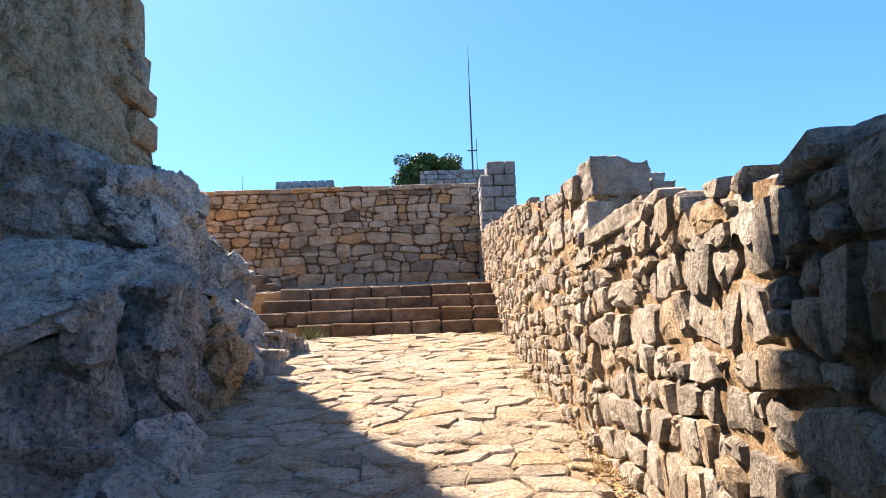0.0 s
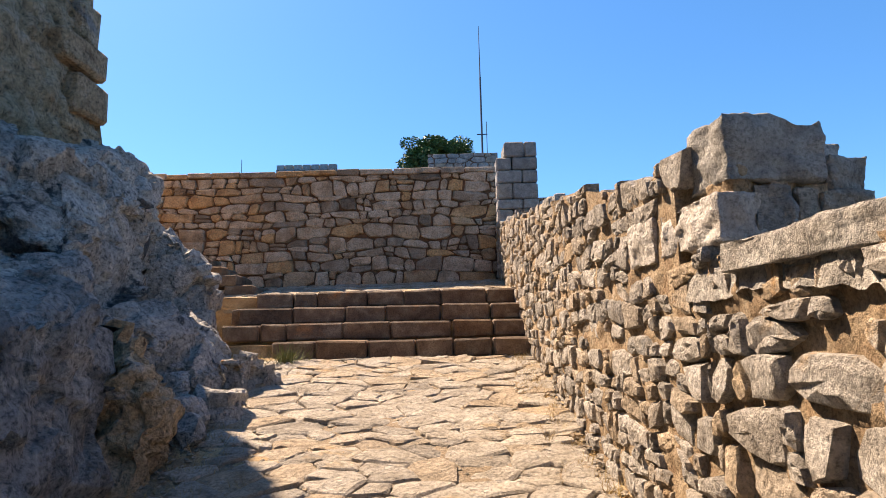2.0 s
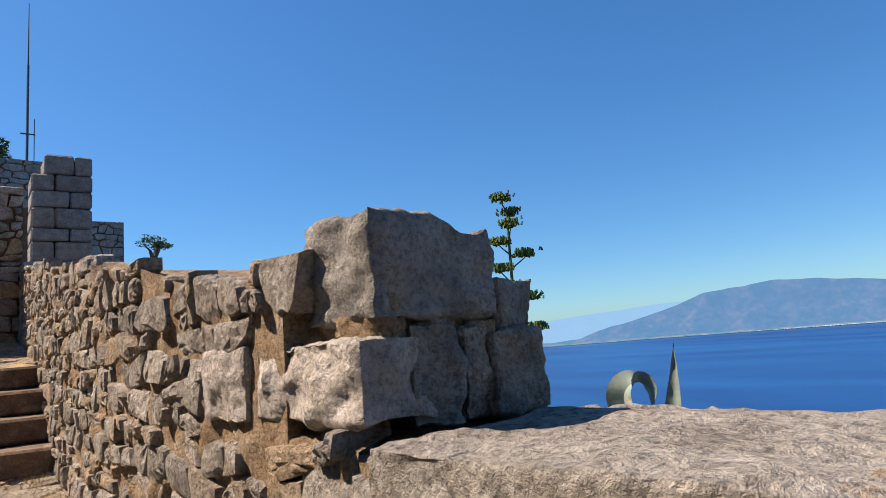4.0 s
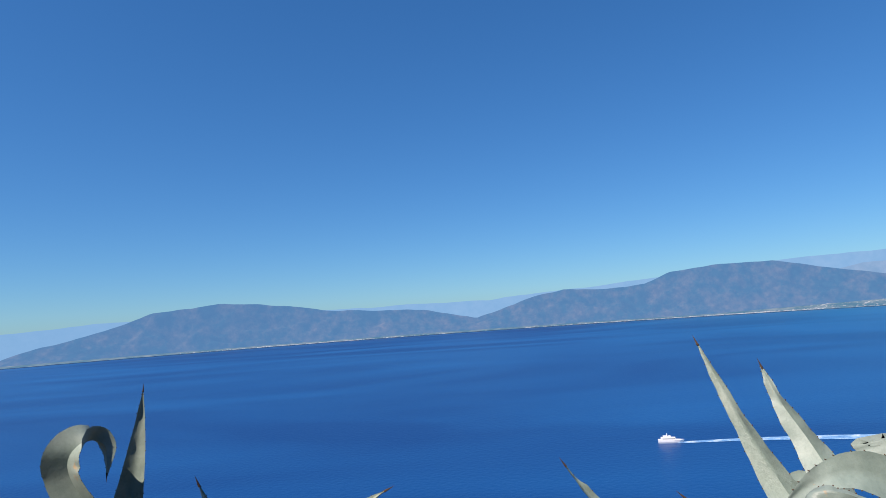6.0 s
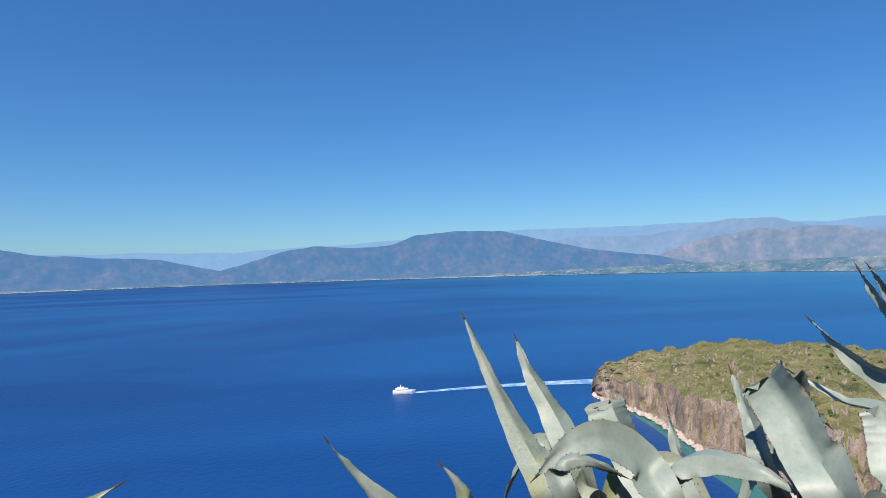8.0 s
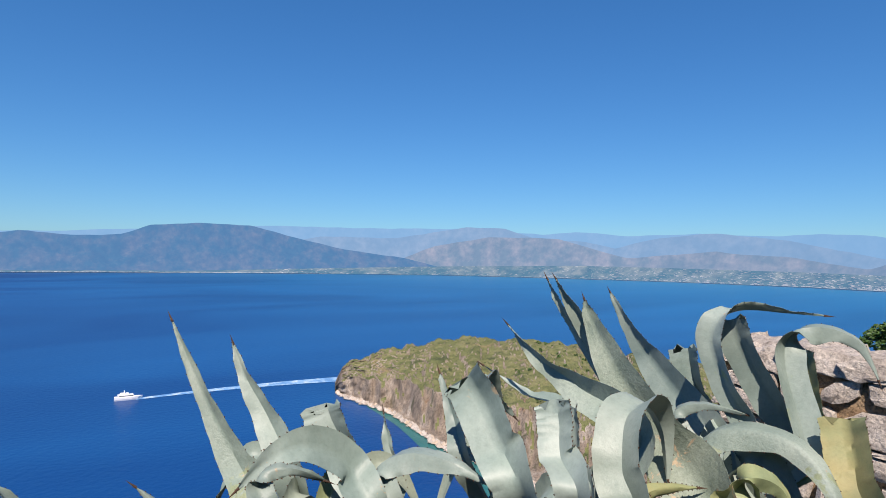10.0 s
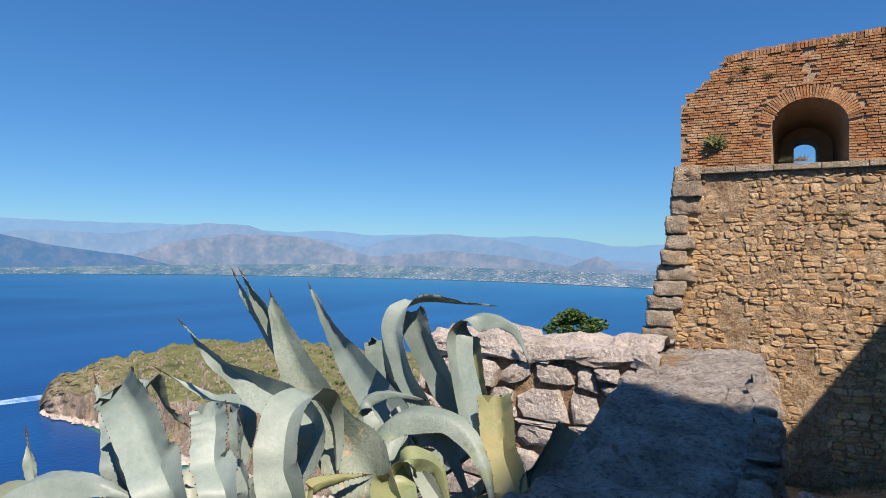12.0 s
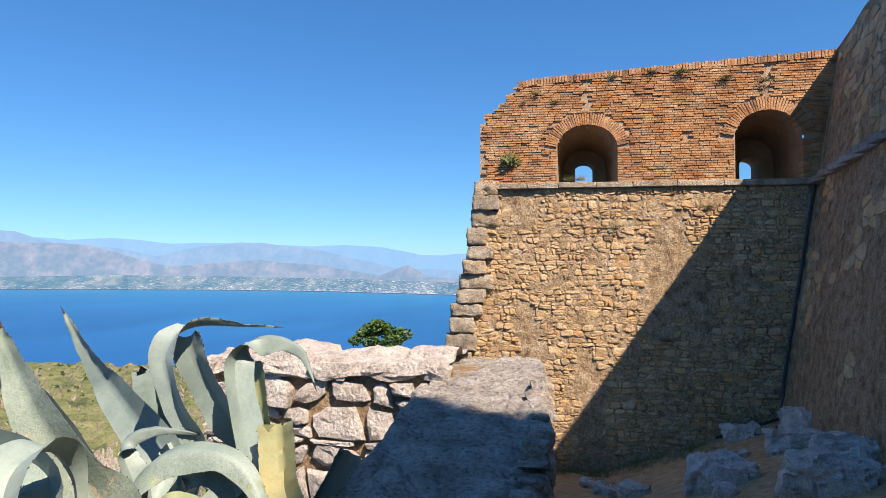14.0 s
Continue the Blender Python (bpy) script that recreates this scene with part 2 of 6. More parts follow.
def cells(rng, u0, u1, v0, v1, w, h, jitter=0.3, mix=0.16, drop=0.1):
    """Irregular stones of mixed sizes in rough courses over a rectangle: convex outlines with their centres."""
    aspect = w / h
    seeds, v = [], v0 - h
    while v < v1 + h:
        hh = h * rng.uniform(0.7, 1.35)
        u = u0 - w * rng.uniform(0.5, 1.5)
        while u < u1 + w:
            ww = w * rng.choice((0.45, 0.7, 0.9, 1.1, 1.5, 1.9)) * rng.uniform(0.85, 1.15)
            if rng.random() > drop:
                seeds.append((u + ww / 2, (v + hh / 2 + rng.uniform(-jitter, jitter) * hh) * aspect, mix * min(ww, 1.4 * w) ** 2 * rng.uniform(0.4, 1.6)))
            u += ww
        v += hh
    pts = np.array(seeds)
    out = []
    for p in pts:
        if not (u0 - w < p[0] < u1 + w and v0 - h < p[1] / aspect < v1 + h):
            continue
        poly = [(p[0] - 3 * w, p[1] - 3 * w), (p[0] + 3 * w, p[1] - 3 * w), (p[0] + 3 * w, p[1] + 3 * w), (p[0] - 3 * w, p[1] + 3 * w)]
        d = ((pts[:, :2] - p[:2]) ** 2).sum(1)
        for i in np.argsort(d)[1:18]:
            q = pts[i]
            k = min(0.82, max(0.18, 0.5 + (p[2] - q[2]) / (2 * d[i])))
            poly = clip(poly, p[0] + (q[0] - p[0]) * k, p[1] + (q[1] - p[1]) * k, q[0] - p[0], q[1] - p[1])
        poly = [(a, b / aspect) for a, b in poly]
        for cx, cy, nx, ny in ((u0, 0, -1, 0), (u1, 0, 1, 0), (0, v0, 0, -1), (0, v1, 0, 1)):
            poly = clip(poly, cx, cy, nx, ny)
        if len(poly) < 3:
            continue
        area = abs(sum(poly[i - 1][0] * poly[i][1] - poly[i][0] * poly[i - 1][1] for i in range(len(poly)))) / 2
        if area < w * h * 0.05:
            continue
        out.append((sum(a for a, _ in poly) / len(poly), sum(b for _, b in poly) / len(poly), poly))
    return out


def courses(rng, u0, u1, v0, v1, w, h, wave=0.35, split=0.25):
    """Rubble laid in rough, wavering courses: uneven outlines with their centres."""
    edges = [v0]
    while edges[-1] < v1 - 0.4 * h:
        edges.append(edges[-1] + h * rng.uniform(0.55, 1.5))
    edges[-1] = v1
    z = rng.uniform(0, 50)

    def line(k, u):
        if k in (0, len(edges) - 1):
            return edges[k]
        return edges[k] + wave * h * 1.6 * noise.noise(Vector((u / w * 0.55, k * 3.7, z)))

    out = []
    for k in range(len(edges) - 1):
        u = u0 - rng.uniform(0, w)
        lean = rng.uniform(-0.2, 0.2) * h
        while u < u1:
            ww = w * rng.choice((0.4, 0.6, 0.8, 1.0, 1.3, 1.7)) * rng.uniform(0.85, 1.15)
            a, b, nl = max(u, u0), min(u + ww, u1), rng.uniform(-0.22, 0.22) * h
            u += ww
            if b - a < 0.25 * h:
                lean = nl
                continue
            cuts = [0.0, 1.0]
            if rng.random() < split and ww < 1.2 * w:
                cuts = [0.0, rng.uniform(0.35, 0.65), 1.0]
            for f0, f1 in zip(cuts, cuts[1:]):
                def at(uu, f):
                    return line(k, uu) * (1 - f) + line(k + 1, uu) * f
                tip = rng.uniform(-0.12, 0.12)
                quad = [(a + lean * (2 * f0 - 1), at(a, f0)), (b + nl * (2 * f0 - 1), at(b, f0 + tip * (f0 > 0))), (b + nl * (2 * f1 - 1), at(b, f1 + tip * (f1 < 1))), (a + lean * (2 * f1 - 1), at(a, f1))]
                poly = []
                for i in range(4):
                    p, q, r = quad[i - 1], quad[i], quad[(i + 1) % 4]
                    if rng.random() < 0.62:
                        c, d = rng.uniform(0.1, 0.36), rng.uniform(0.1, 0.36)
                        poly += [(q[0] + (p[0] - q[0]) * c, q[1] + (p[1] - q[1]) * c), (q[0] + (r[0] - q[0]) * d, q[1] + (r[1] - q[1]) * d)]
                    else:
                        poly.append(q)
                out.append((sum(x for x, _ in poly) / len(poly), sum(y for _, y in poly) / len(poly), poly))
            lean = nl
    return out


def clip(poly, cx, cy, nx, ny):
    out = []
    for i in range(len(poly)):
        a, b = poly[i - 1], poly[i]
        da, db = (a[0] - cx) * nx + (a[1] - cy) * ny, (b[0] - cx) * nx + (b[1] - cy) * ny
        if (da <= 0) != (db <= 0):
            s = da / (da - db)
            out.append((a[0] + s * (b[0] - a[0]), a[1] + s * (b[1] - a[1])))
        if db <= 0:
            out.append(b)
    return out


def stone(rng, cu, cv, poly, place, joint=0.006, bulge=0.03, deep=0.06, tilt=0.02, most=9, flat=0.8):
    """A broken, uneven stone over an outline; place(u, v, d) gives the point d metres out of the face."""
    ring = []
    n = len(poly)
    for i in range(n):
        a, b = poly[i], poly[(i + 1) % n]
        ln = math.dist(a, b)
        if ln < 0.012:
            continue
        ring.append(a)
        if ln > 0.045 and len(ring) < most:
            k, j = rng.uniform(0.3, 0.7), rng.uniform(-0.09, 0.03)
            ring.append((a[0] + (b[0] - a[0]) * k + (b[1] - a[1]) * -j, a[1] + (b[1] - a[1]) * k + (b[0] - a[0]) * j))
    if len(ring) < 3:
        ring = list(poly)
    rad = max(0.06, sum(math.dist((cu, cv), p) for p in ring) / len(ring))
    shrink = [max(0.6, 1 - joint / rad * rng.uniform(0.3, 2.8)) for _ in ring]
    tu, tv = rng.uniform(-tilt, tilt) / rad, rng.uniform(-tilt, tilt) / rad
    off = rng.uniform(-0.45, 0.55) * bulge
    c = Vector(place(cu, cv, 0))
    vs, fs, m = [], [], len(ring)
    rings = ((1.0, -deep, 0), (0.99, off + bulge * 0.1, 0.16), (rng.uniform(0.86, 0.93), off + bulge * flat, 0.15), (rng.uniform(0.4, 0.6), off + bulge, 0.2))
    for s, d, j in rings:
        for (u, v), k in zip(ring, shrink):
            ss = s + (rng.uniform(-0.06, 0.05) if s < 0.98 else 0)
            uu, vv = cu + (u - cu) * k * ss, cv + (v - cv) * k * ss
            dd = d + (uu - cu) * tu + (vv - cv) * tv + rng.uniform(-j, j) * bulge
            vs.append(Vector(place(uu, vv, dd)) - c)
    vs.append(Vector(place(cu, cv, off + bulge * rng.uniform(0.8, 1.2))) - c)
    for r in range(3):
        for i in range(m):
            j = (i + 1) % m
            fs.append((r * m + i, r * m + j, r * m + m + j, r * m + m + i))
    for i in range(m):
        fs.append((3 * m + i, 3 * m + (i + 1) % m, 4 * m))
    return c, vs, fs


def sheet(place, u0, u1, low, top, step, d0, amp, seed):
    """A rough mortar face between stones; low(u) and top(u) bound it."""
    nu = int((u1 - u0) / step) + 2
    nv = int(max(top(u0) - low(u0), top(u1) - low(u1)) / step) + 2

    def at(a, b):
        u = u0 + (u1 - u0) * a
        v = low(u) + (top(u) - low(u)) * b
        return place(u, v, d0 + amp * (0.8 * nz(u, v, seed, 5.0, 3) + 0.5 * nz(u, v, seed + 3.0, 19.0, 4)))

    return grid(nu, nv, at)


def rounded_block(rng, sx, sy, sz, rough=0.03, cuts=7):
    """A weathered block centred on its origin, its corners worn round."""
    bm = bmesh.new()
    bmesh.ops.create_cube(bm, size=1)
    bmesh.ops.subdivide_edges(bm, edges=list(bm.edges), cuts=cuts, use_grid_fill=True)
    o = Vector((rng.uniform(0, 50), rng.uniform(0, 50), 0))
    for v in bm.verts:
        p = v.co * 2
        p = p.lerp(p.normalized() * 1.15, 0.18) * 0.5
        q = Vector((p.x * sx, p.y * sy, p.z * sz))
        v.co = q + p.normalized() * rough * (noise.fractal(q * 4 + o, 1.0, 2.0, 4) + 0.5 * noise.fractal(q * 14 + o, 0.9, 2.0, 3))
    out = [v.co.copy() for v in bm.verts], [tuple(v.index for v in f.verts) for f in bm.faces]
    bm.free()
    return out


def lay(parent, rng, items, place, mat, mat_joined, name="stone", limit=300, near=None, soft=False, **kw):
    """Stones as parts of parent; those past the limit, farthest from the stretch, go into one mesh."""
    if near:
        items = sorted(items, key=lambda q: near(q[0], q[1]))
    rest = []
    for i, (cu, cv, poly) in enumerate(items):
        c, vs, fs = stone(rng, cu, cv, poly, place, **kw)
        if i < limit:
            ob = part(name, vs, fs, mat, parent, at=c, smooth=soft)
            if soft:
                ob.data.set_sharp_from_angle(angle=radians(15))
        else:
            rest.append(([v + c for v in vs], fs))
    if rest:
        vs, fs = joined(rest)
        tagged(part("small_" + name + "s", vs, fs, mat_joined, parent), kind="stuff")


def grid(nu, nv, f, closed=False):
    vs = [f(i / (nu - 1), j / (nv - 1)) for j in range(nv) for i in range(nu)]
    fs = [(j * nu + i, j * nu + i + 1, (j + 1) * nu + i + 1, (j + 1) * nu + i) for j in range(nv - 1) for i in range(nu - 1)]
    return vs, fs


def lerp_table(t, x):
    if x <= t[0][0]:
        return t[0][1]
    for (a, p), (b, q) in zip(t, t[1:]):
        if x <= b:
            return p + (q - p) * (x - a) / (b - a)
    return t[-1][1]


def nz(x, y, z=0.0, s=1.0, octaves=4):
    return noise.fractal(Vector((x * s, y * s, z * s)), 1.0, 2.0, octaves)


def crag(name, points, seed, label, rough=0.045, cell=0.045, mat=None):
    """A weathered rock: the hull of its main corners, cut fine, then broken by fractures and noise."""
    bm = bmesh.new()
    for p in points:
        bm.verts.new(p)
    hull = bmesh.ops.convex_hull(bm, input=list(bm.verts))
    loose = [v for v in bm.verts if not v.link_faces]
    if loose:
        bmesh.ops.delete(bm, geom=loose, context="VERTS")
    bmesh.ops.triangulate(bm, faces=list(bm.faces))
    for _ in range(7):
        long = [e for e in bm.edges if e.calc_length() > cell]
        if not long or len(bm.faces) > 40000:
            break
        bmesh.ops.subdivide_edges(bm, edges=long, cuts=1)
        bmesh.ops.triangulate(bm, faces=[f for f in bm.faces if len(f.verts) > 3])
    for _ in range(1):
        bmesh.ops.smooth_vert(bm, verts=list(bm.verts), factor=0.5, use_axis_x=True, use_axis_y=True, use_axis_z=True)
    bm.normal_update()
    moves = []
    o = Vector((seed * 3.7, seed * 1.3, seed * 0.9))
    for v in bm.verts:
        q = v.co * 1.5 + o
        d = noise.fractal(q, 0.9, 2.1, 7) * rough * 0.3
        for fs_, am in ((1.7, 0.45), (4.2, 0.6)):
            pt = noise.voronoi(v.co * fs_ + o)[1][0]
            tilt_v = noise.cell_vector(pt * 3.1) - Vector((0.5, 0.5, 0.5))
            if tilt_v.length > 0.01:
                d += am * rough * 15 * tilt_v.normalized().dot(v.co - (pt - o) / fs_)
        cr = noise.voronoi(v.co * 1.9 + o)[0]
        d -= rough * 1.6 * max(0.0, 1 - (cr[1] - cr[0]) / 0.12)
        d += rough * 0.9 * (noise.cell(v.co * 1.9 + o) - 0.5)
        d += rough * 0.28 * (noise.ridged_multi_fractal(q * 2.5, 0.9, 2.0, 5, 1.0, 2.0) - 1.0)
        d += rough * 0.16 * noise.fractal(v.co * 14 + o, 0.8, 2.0, 3)
        moves.append(v.normal * d)
    for v, d in zip(bm.verts, moves):
        v.co += d
    c = Vector(points[0])
    for v in bm.verts:
        v.co -= c
    me = bpy.data.meshes.new(name)
    bm.to_mesh(me)
    bm.free()
    for p in me.polygons:
        p.use_smooth = True
    me.set_sharp_from_angle(angle=radians(18))
    ob = new(name, me)
    me.materials.append(mat or M_ROCK)
    ob.location = c
    return tagged(ob, label, "rock", "rocks beside the path")


def blob(rng, c, r):
    """Corners of a roundish rock."""
    return [Vector(c)] + [Vector(c) + Vector((math.cos(a) * r[0] * rng.uniform(0.7, 1.1), math.sin(a) * r[1] * rng.uniform(0.7, 1.1), h * r[2] * rng.uniform(0.8, 1.1)))
                          for h in (-0.9, -0.1, 0.7) for a in [k * 1.05 + rng.uniform(-0.3, 0.3) for k in range(6)]]


# ---- large structure ----
def ground_z(y):
    return lerp_table([(-40, -7.0), (-13.2, -2.5), (0, 0.1), (7.0, 1.53), (60, 12)], y)


def land_z(x, y):
    """The ground with the bank that climbs to the castle wall."""
    return ground_z(y) + 0.36 * max(0.0, -0.7 - x) * min(1.0, max(0.0, (-1.5 - y) / 4))


FACE = [(-2.0, 0.6), (0.0, 0.57), (0.6, 0.6), (1.0, 0.66), (1.5, 0.74), (2.2, 0.81), (2.8, 0.86), (3.6, 0.79), (4.4, 0.735), (5.0, 0.70), (7.0, 0.65), (9.9, 0.58)]
OUTER = [(-1.2, 1.25), (0.0, 1.26), (1.07, 1.28), (1.8, 1.38), (2.6, 1.66), (3.4, 1.76), (3.9, 1.75), (9.9, 1.5)]


def face_x(y):
    return lerp_table(FACE, y)


def outer_x(y):
    return lerp_table(OUTER, y)


def low_top(y):
    return lerp_table([(-1.75, 1.765), (-0.6, 1.745), (0.2, 1.69), (0.7, 1.66), (1.1, 1.68), (1.5, 1.745), (1.9, 1.79), (2.4, 1.905), (3.0, 1.95), (3.6, 1.955)], y)


# ramp under the paving
ramp_v, ramp_f = grid(60, 160, lambda a, b: (-6.0 + a * 7.4, -14 + b * 21.3, land_z(-6.0 + a * 7.4, -14 + b * 21.3) - 0.02 + 0.03 * nz(-6 + a * 7.4, -14 + b * 21.3, 0, 1.3)))
ground = thing("ground", ramp_v, ramp_f, M_DIRT, "dry sandy earth under the paved ramp", "ground", "structure")

# slope below the parapet towards the sea
def slope_pt(a, b):
    x, y = 0.95 + 60 * a ** 2.2, -30 + 75 * b
    d = x - 0.95
    return (x, y, 1.0 - 0.55 * d - 0.01 * d * d + 0.25 * nz(x, y, 3, 0.4) - (0.0 if y > -2 else min(2.6, (-2 - y) * 0.3)))


sl_v, sl_f = grid(60, 120, slope_pt)
hillside = thing("hillside", sl_v, sl_f, M_SOIL, "steep dry hillside falling away to the sea", "ground", "structure")

def bank_pt(a, b):
    x, y = -1.7 - 7.5 * a, 3.5 + 8.5 * b
    up = min(1.0, max(0.0, (-1.7 - x) / 1.6))
    return (x, y, ground_z(min(y, 7.2)) - 0.12 + (0.55 * up + 0.25 * max(0, -3.3 - x)) * min(1.0, 0.35 + 0.12 * (y - 3.5)) + (0.12 * (y - 7.2) if y > 7.2 else 0) + 0.06 * nz(x, y, 2, 1.2))


v, f = grid(60, 60, bank_pt)
thing("ground_bank", v, f, M_DIRT, "dry earth bank behind the crags", "ground", "structure", smooth=True)

SEA = -100.0
KS = 0.838


def bearing(az, dist, z=0.0):
    """The place at a bearing (degrees, left of +y positive) and distance from the viewpoint at the parapet."""
    return Vector((0.75 - math.sin(radians(az)) * dist, 2.74 + math.cos(radians(az)) * dist, z))


# sea
def sea_material():
    m = bpy.data.materials.new("sea_water")
    m.use_nodes = True
    N, L = m.node_tree.nodes, m.node_tree.links
    b = N["Principled BSDF"]
    geo = N.new("ShaderNodeNewGeometry")
    n1 = N.new("ShaderNodeTexNoise")
    n1.inputs["Scale"].default_value, n1.inputs["Detail"].default_value, n1.inputs["Distortion"].default_value = 0.0022, 6, 1.5
    mp = N.new("ShaderNodeMapping")
    mp.inputs["Scale"].default_value = (1.0, 0.35, 1.0)
    mp.inputs["Rotation"].default_value = (0, 0, 0.5)
    L.new(geo.outputs["Position"], mp.inputs[0])
    L.new(mp.outputs[0], n1.inputs["Vector"])
    r = N.new("ShaderNodeValToRGB")
    r.color_ramp.elements[0].position, r.color_ramp.elements[0].color = 0.35, (0.002, 0.034, 0.15, 1)
    r.color_ramp.elements[1].position, r.color_ramp.elements[1].color = 0.75, (0.008, 0.09, 0.27, 1)
    L.new(n1.outputs[0], r.inputs[0])
    # Haze-like paling of the distant sea, mixed into the base colour towards -y.
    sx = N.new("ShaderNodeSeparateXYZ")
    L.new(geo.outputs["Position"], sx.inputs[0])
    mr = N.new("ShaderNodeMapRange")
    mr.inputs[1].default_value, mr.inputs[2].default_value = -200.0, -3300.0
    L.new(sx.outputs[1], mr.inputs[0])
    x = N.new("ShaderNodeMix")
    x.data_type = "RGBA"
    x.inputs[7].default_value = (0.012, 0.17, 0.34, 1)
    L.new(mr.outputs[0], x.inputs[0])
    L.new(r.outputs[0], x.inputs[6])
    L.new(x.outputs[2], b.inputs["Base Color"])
    b.inputs["Roughness"].default_value = 0.35
    b.inputs["IOR"].default_value = 1.33
    b.inputs["Specular IOR Level"].default_value = 0.4
    n2 = N.new("ShaderNodeTexNoise")
    n2.inputs["Scale"].default_value, n2.inputs["Detail"].default_value = 0.25, 6
    L.new(geo.outputs["Position"], n2.inputs["Vector"])
    bp = N.new("ShaderNodeBump")
    bp.inputs["Strength"].default_value, bp.inputs["Distance"].default_value = 0.35, 1.0
    L.new(n2.outputs[0], bp.inputs["Height"])
    L.new(bp.outputs[0], b.inputs["Normal"])
    return m


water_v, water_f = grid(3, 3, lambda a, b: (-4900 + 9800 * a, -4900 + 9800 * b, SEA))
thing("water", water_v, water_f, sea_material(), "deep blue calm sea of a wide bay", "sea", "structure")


def far_material(name, low, high, mottle, haze_glow, stops=0.5):
    """Land seen through kilometres of air; the haze is painted in as emission."""
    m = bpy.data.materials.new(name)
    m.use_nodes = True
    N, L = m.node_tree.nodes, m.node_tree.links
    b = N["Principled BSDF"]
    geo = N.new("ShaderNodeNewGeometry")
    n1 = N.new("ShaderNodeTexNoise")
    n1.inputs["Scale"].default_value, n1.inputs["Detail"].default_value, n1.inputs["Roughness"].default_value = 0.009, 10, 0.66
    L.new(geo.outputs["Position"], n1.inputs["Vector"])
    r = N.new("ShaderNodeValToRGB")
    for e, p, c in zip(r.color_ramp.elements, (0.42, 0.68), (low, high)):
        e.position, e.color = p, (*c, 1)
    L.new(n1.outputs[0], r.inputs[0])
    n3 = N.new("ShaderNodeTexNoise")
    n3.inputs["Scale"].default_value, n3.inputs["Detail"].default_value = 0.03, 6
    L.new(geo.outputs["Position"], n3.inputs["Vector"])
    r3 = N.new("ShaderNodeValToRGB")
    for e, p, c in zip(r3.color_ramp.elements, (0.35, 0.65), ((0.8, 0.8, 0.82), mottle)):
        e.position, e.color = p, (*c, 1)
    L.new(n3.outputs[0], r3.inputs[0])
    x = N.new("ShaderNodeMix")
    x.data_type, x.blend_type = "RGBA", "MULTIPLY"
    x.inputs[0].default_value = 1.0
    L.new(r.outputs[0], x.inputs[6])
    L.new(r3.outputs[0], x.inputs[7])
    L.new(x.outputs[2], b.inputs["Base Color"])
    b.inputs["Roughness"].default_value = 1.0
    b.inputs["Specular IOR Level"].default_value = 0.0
    b.inputs["Emission Color"].default_value = (*haze_glow, 1)
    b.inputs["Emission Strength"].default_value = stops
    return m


# Each layer's emission colour is painted haze, paler for the farther ranges.
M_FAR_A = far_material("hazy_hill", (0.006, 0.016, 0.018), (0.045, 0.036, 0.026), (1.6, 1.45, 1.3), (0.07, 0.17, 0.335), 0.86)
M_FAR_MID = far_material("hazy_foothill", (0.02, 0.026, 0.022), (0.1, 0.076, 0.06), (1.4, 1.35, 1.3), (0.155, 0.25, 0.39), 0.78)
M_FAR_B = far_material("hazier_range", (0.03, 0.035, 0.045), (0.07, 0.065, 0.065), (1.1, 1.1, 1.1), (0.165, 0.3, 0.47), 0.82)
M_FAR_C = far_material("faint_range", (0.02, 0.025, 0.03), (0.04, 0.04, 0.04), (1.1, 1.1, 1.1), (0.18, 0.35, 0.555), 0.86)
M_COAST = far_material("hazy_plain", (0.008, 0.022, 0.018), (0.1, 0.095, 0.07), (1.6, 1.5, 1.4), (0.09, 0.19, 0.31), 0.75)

RIDGE = [(-40, -1.3), (-48.8, -0.97), (-51.6, -0.1), (-56.2, 0.85), (-59.5, 2.1), (-62.8, 2.33), (-64.8, 2.6), (-67.8, 2.4), (-70.9, 2.05), (-73.7, 1.44), (-77.1, 1.25), (-83, 0.87),
         (-87.6, -0.2), (-90.2, 0.57), (-93.2, 1.4), (-95.6, 1.8), (-99.4, 1.55), (-102.7, 1.75), (-104.8, 2.55), (-108.5, 2.88), (-112.9, 2.77), (-116, 1.95), (-121, 0.8), (-126, 0.2),
         (-130, -0.7), (-140, -1.5), (-200, -2.6)]
FOOT_RIDGE = [(-100, -1.6), (-124, -1.0), (-127, 0.3), (-129.2, 1.26), (-134.3, 2.15), (-140.7, 2.05), (-144, 1.06), (-146.6, 0.35), (-150, 0.7), (-154, 1.0), (-160, 0.5), (-164.5, -0.3), (-167.1, 0.75), (-169, -0.4), (-180, -0.9), (-200, -1.6)]
MID_RIDGE = [(-100, -1.6), (-110, 0.2), (-118.8, 1.95), (-125.8, 1.95), (-129.2, 2.5), (-132.3, 3.03), (-135.8, 2.95), (-138.2, 2.1), (-143, 1.8), (-145.5, 1.2), (-147.6, 1.85), (-150.4, 2.3), (-154, 2.55),
             (-159.2, 1.95), (-162.5, 1.2), (-166, 0.4), (-175, 0.1), (-200, -0.2)]
BACK_RIDGE = [(-40, 0.5), (-45.6, 0.84), (-53.8, 1.39), (-58.8, 1.6), (-77, 1.45), (-81.5, 1.47), (-88.7, 1.34), (-92.4, 1.65), (-97, 1.8), (-113.7, 2.8), (-125.1, 2.8), (-132, 2.9), (-139.2, 2.4),
              (-142.1, 2.7), (-146, 2.36), (-152.5, 2.5), (-158.5, 2.3), (-161.5, 2.5), (-165, 2.25), (-168.4, 1.6), (-172, 1.75), (-200, 1.6)]


def shore_el(az):
    return lerp_table([(-200, -2.4), (-172, -2.05), (-160, -1.75), (-150, -1.6), (-130, -1.4), (-45, -1.42)], az)


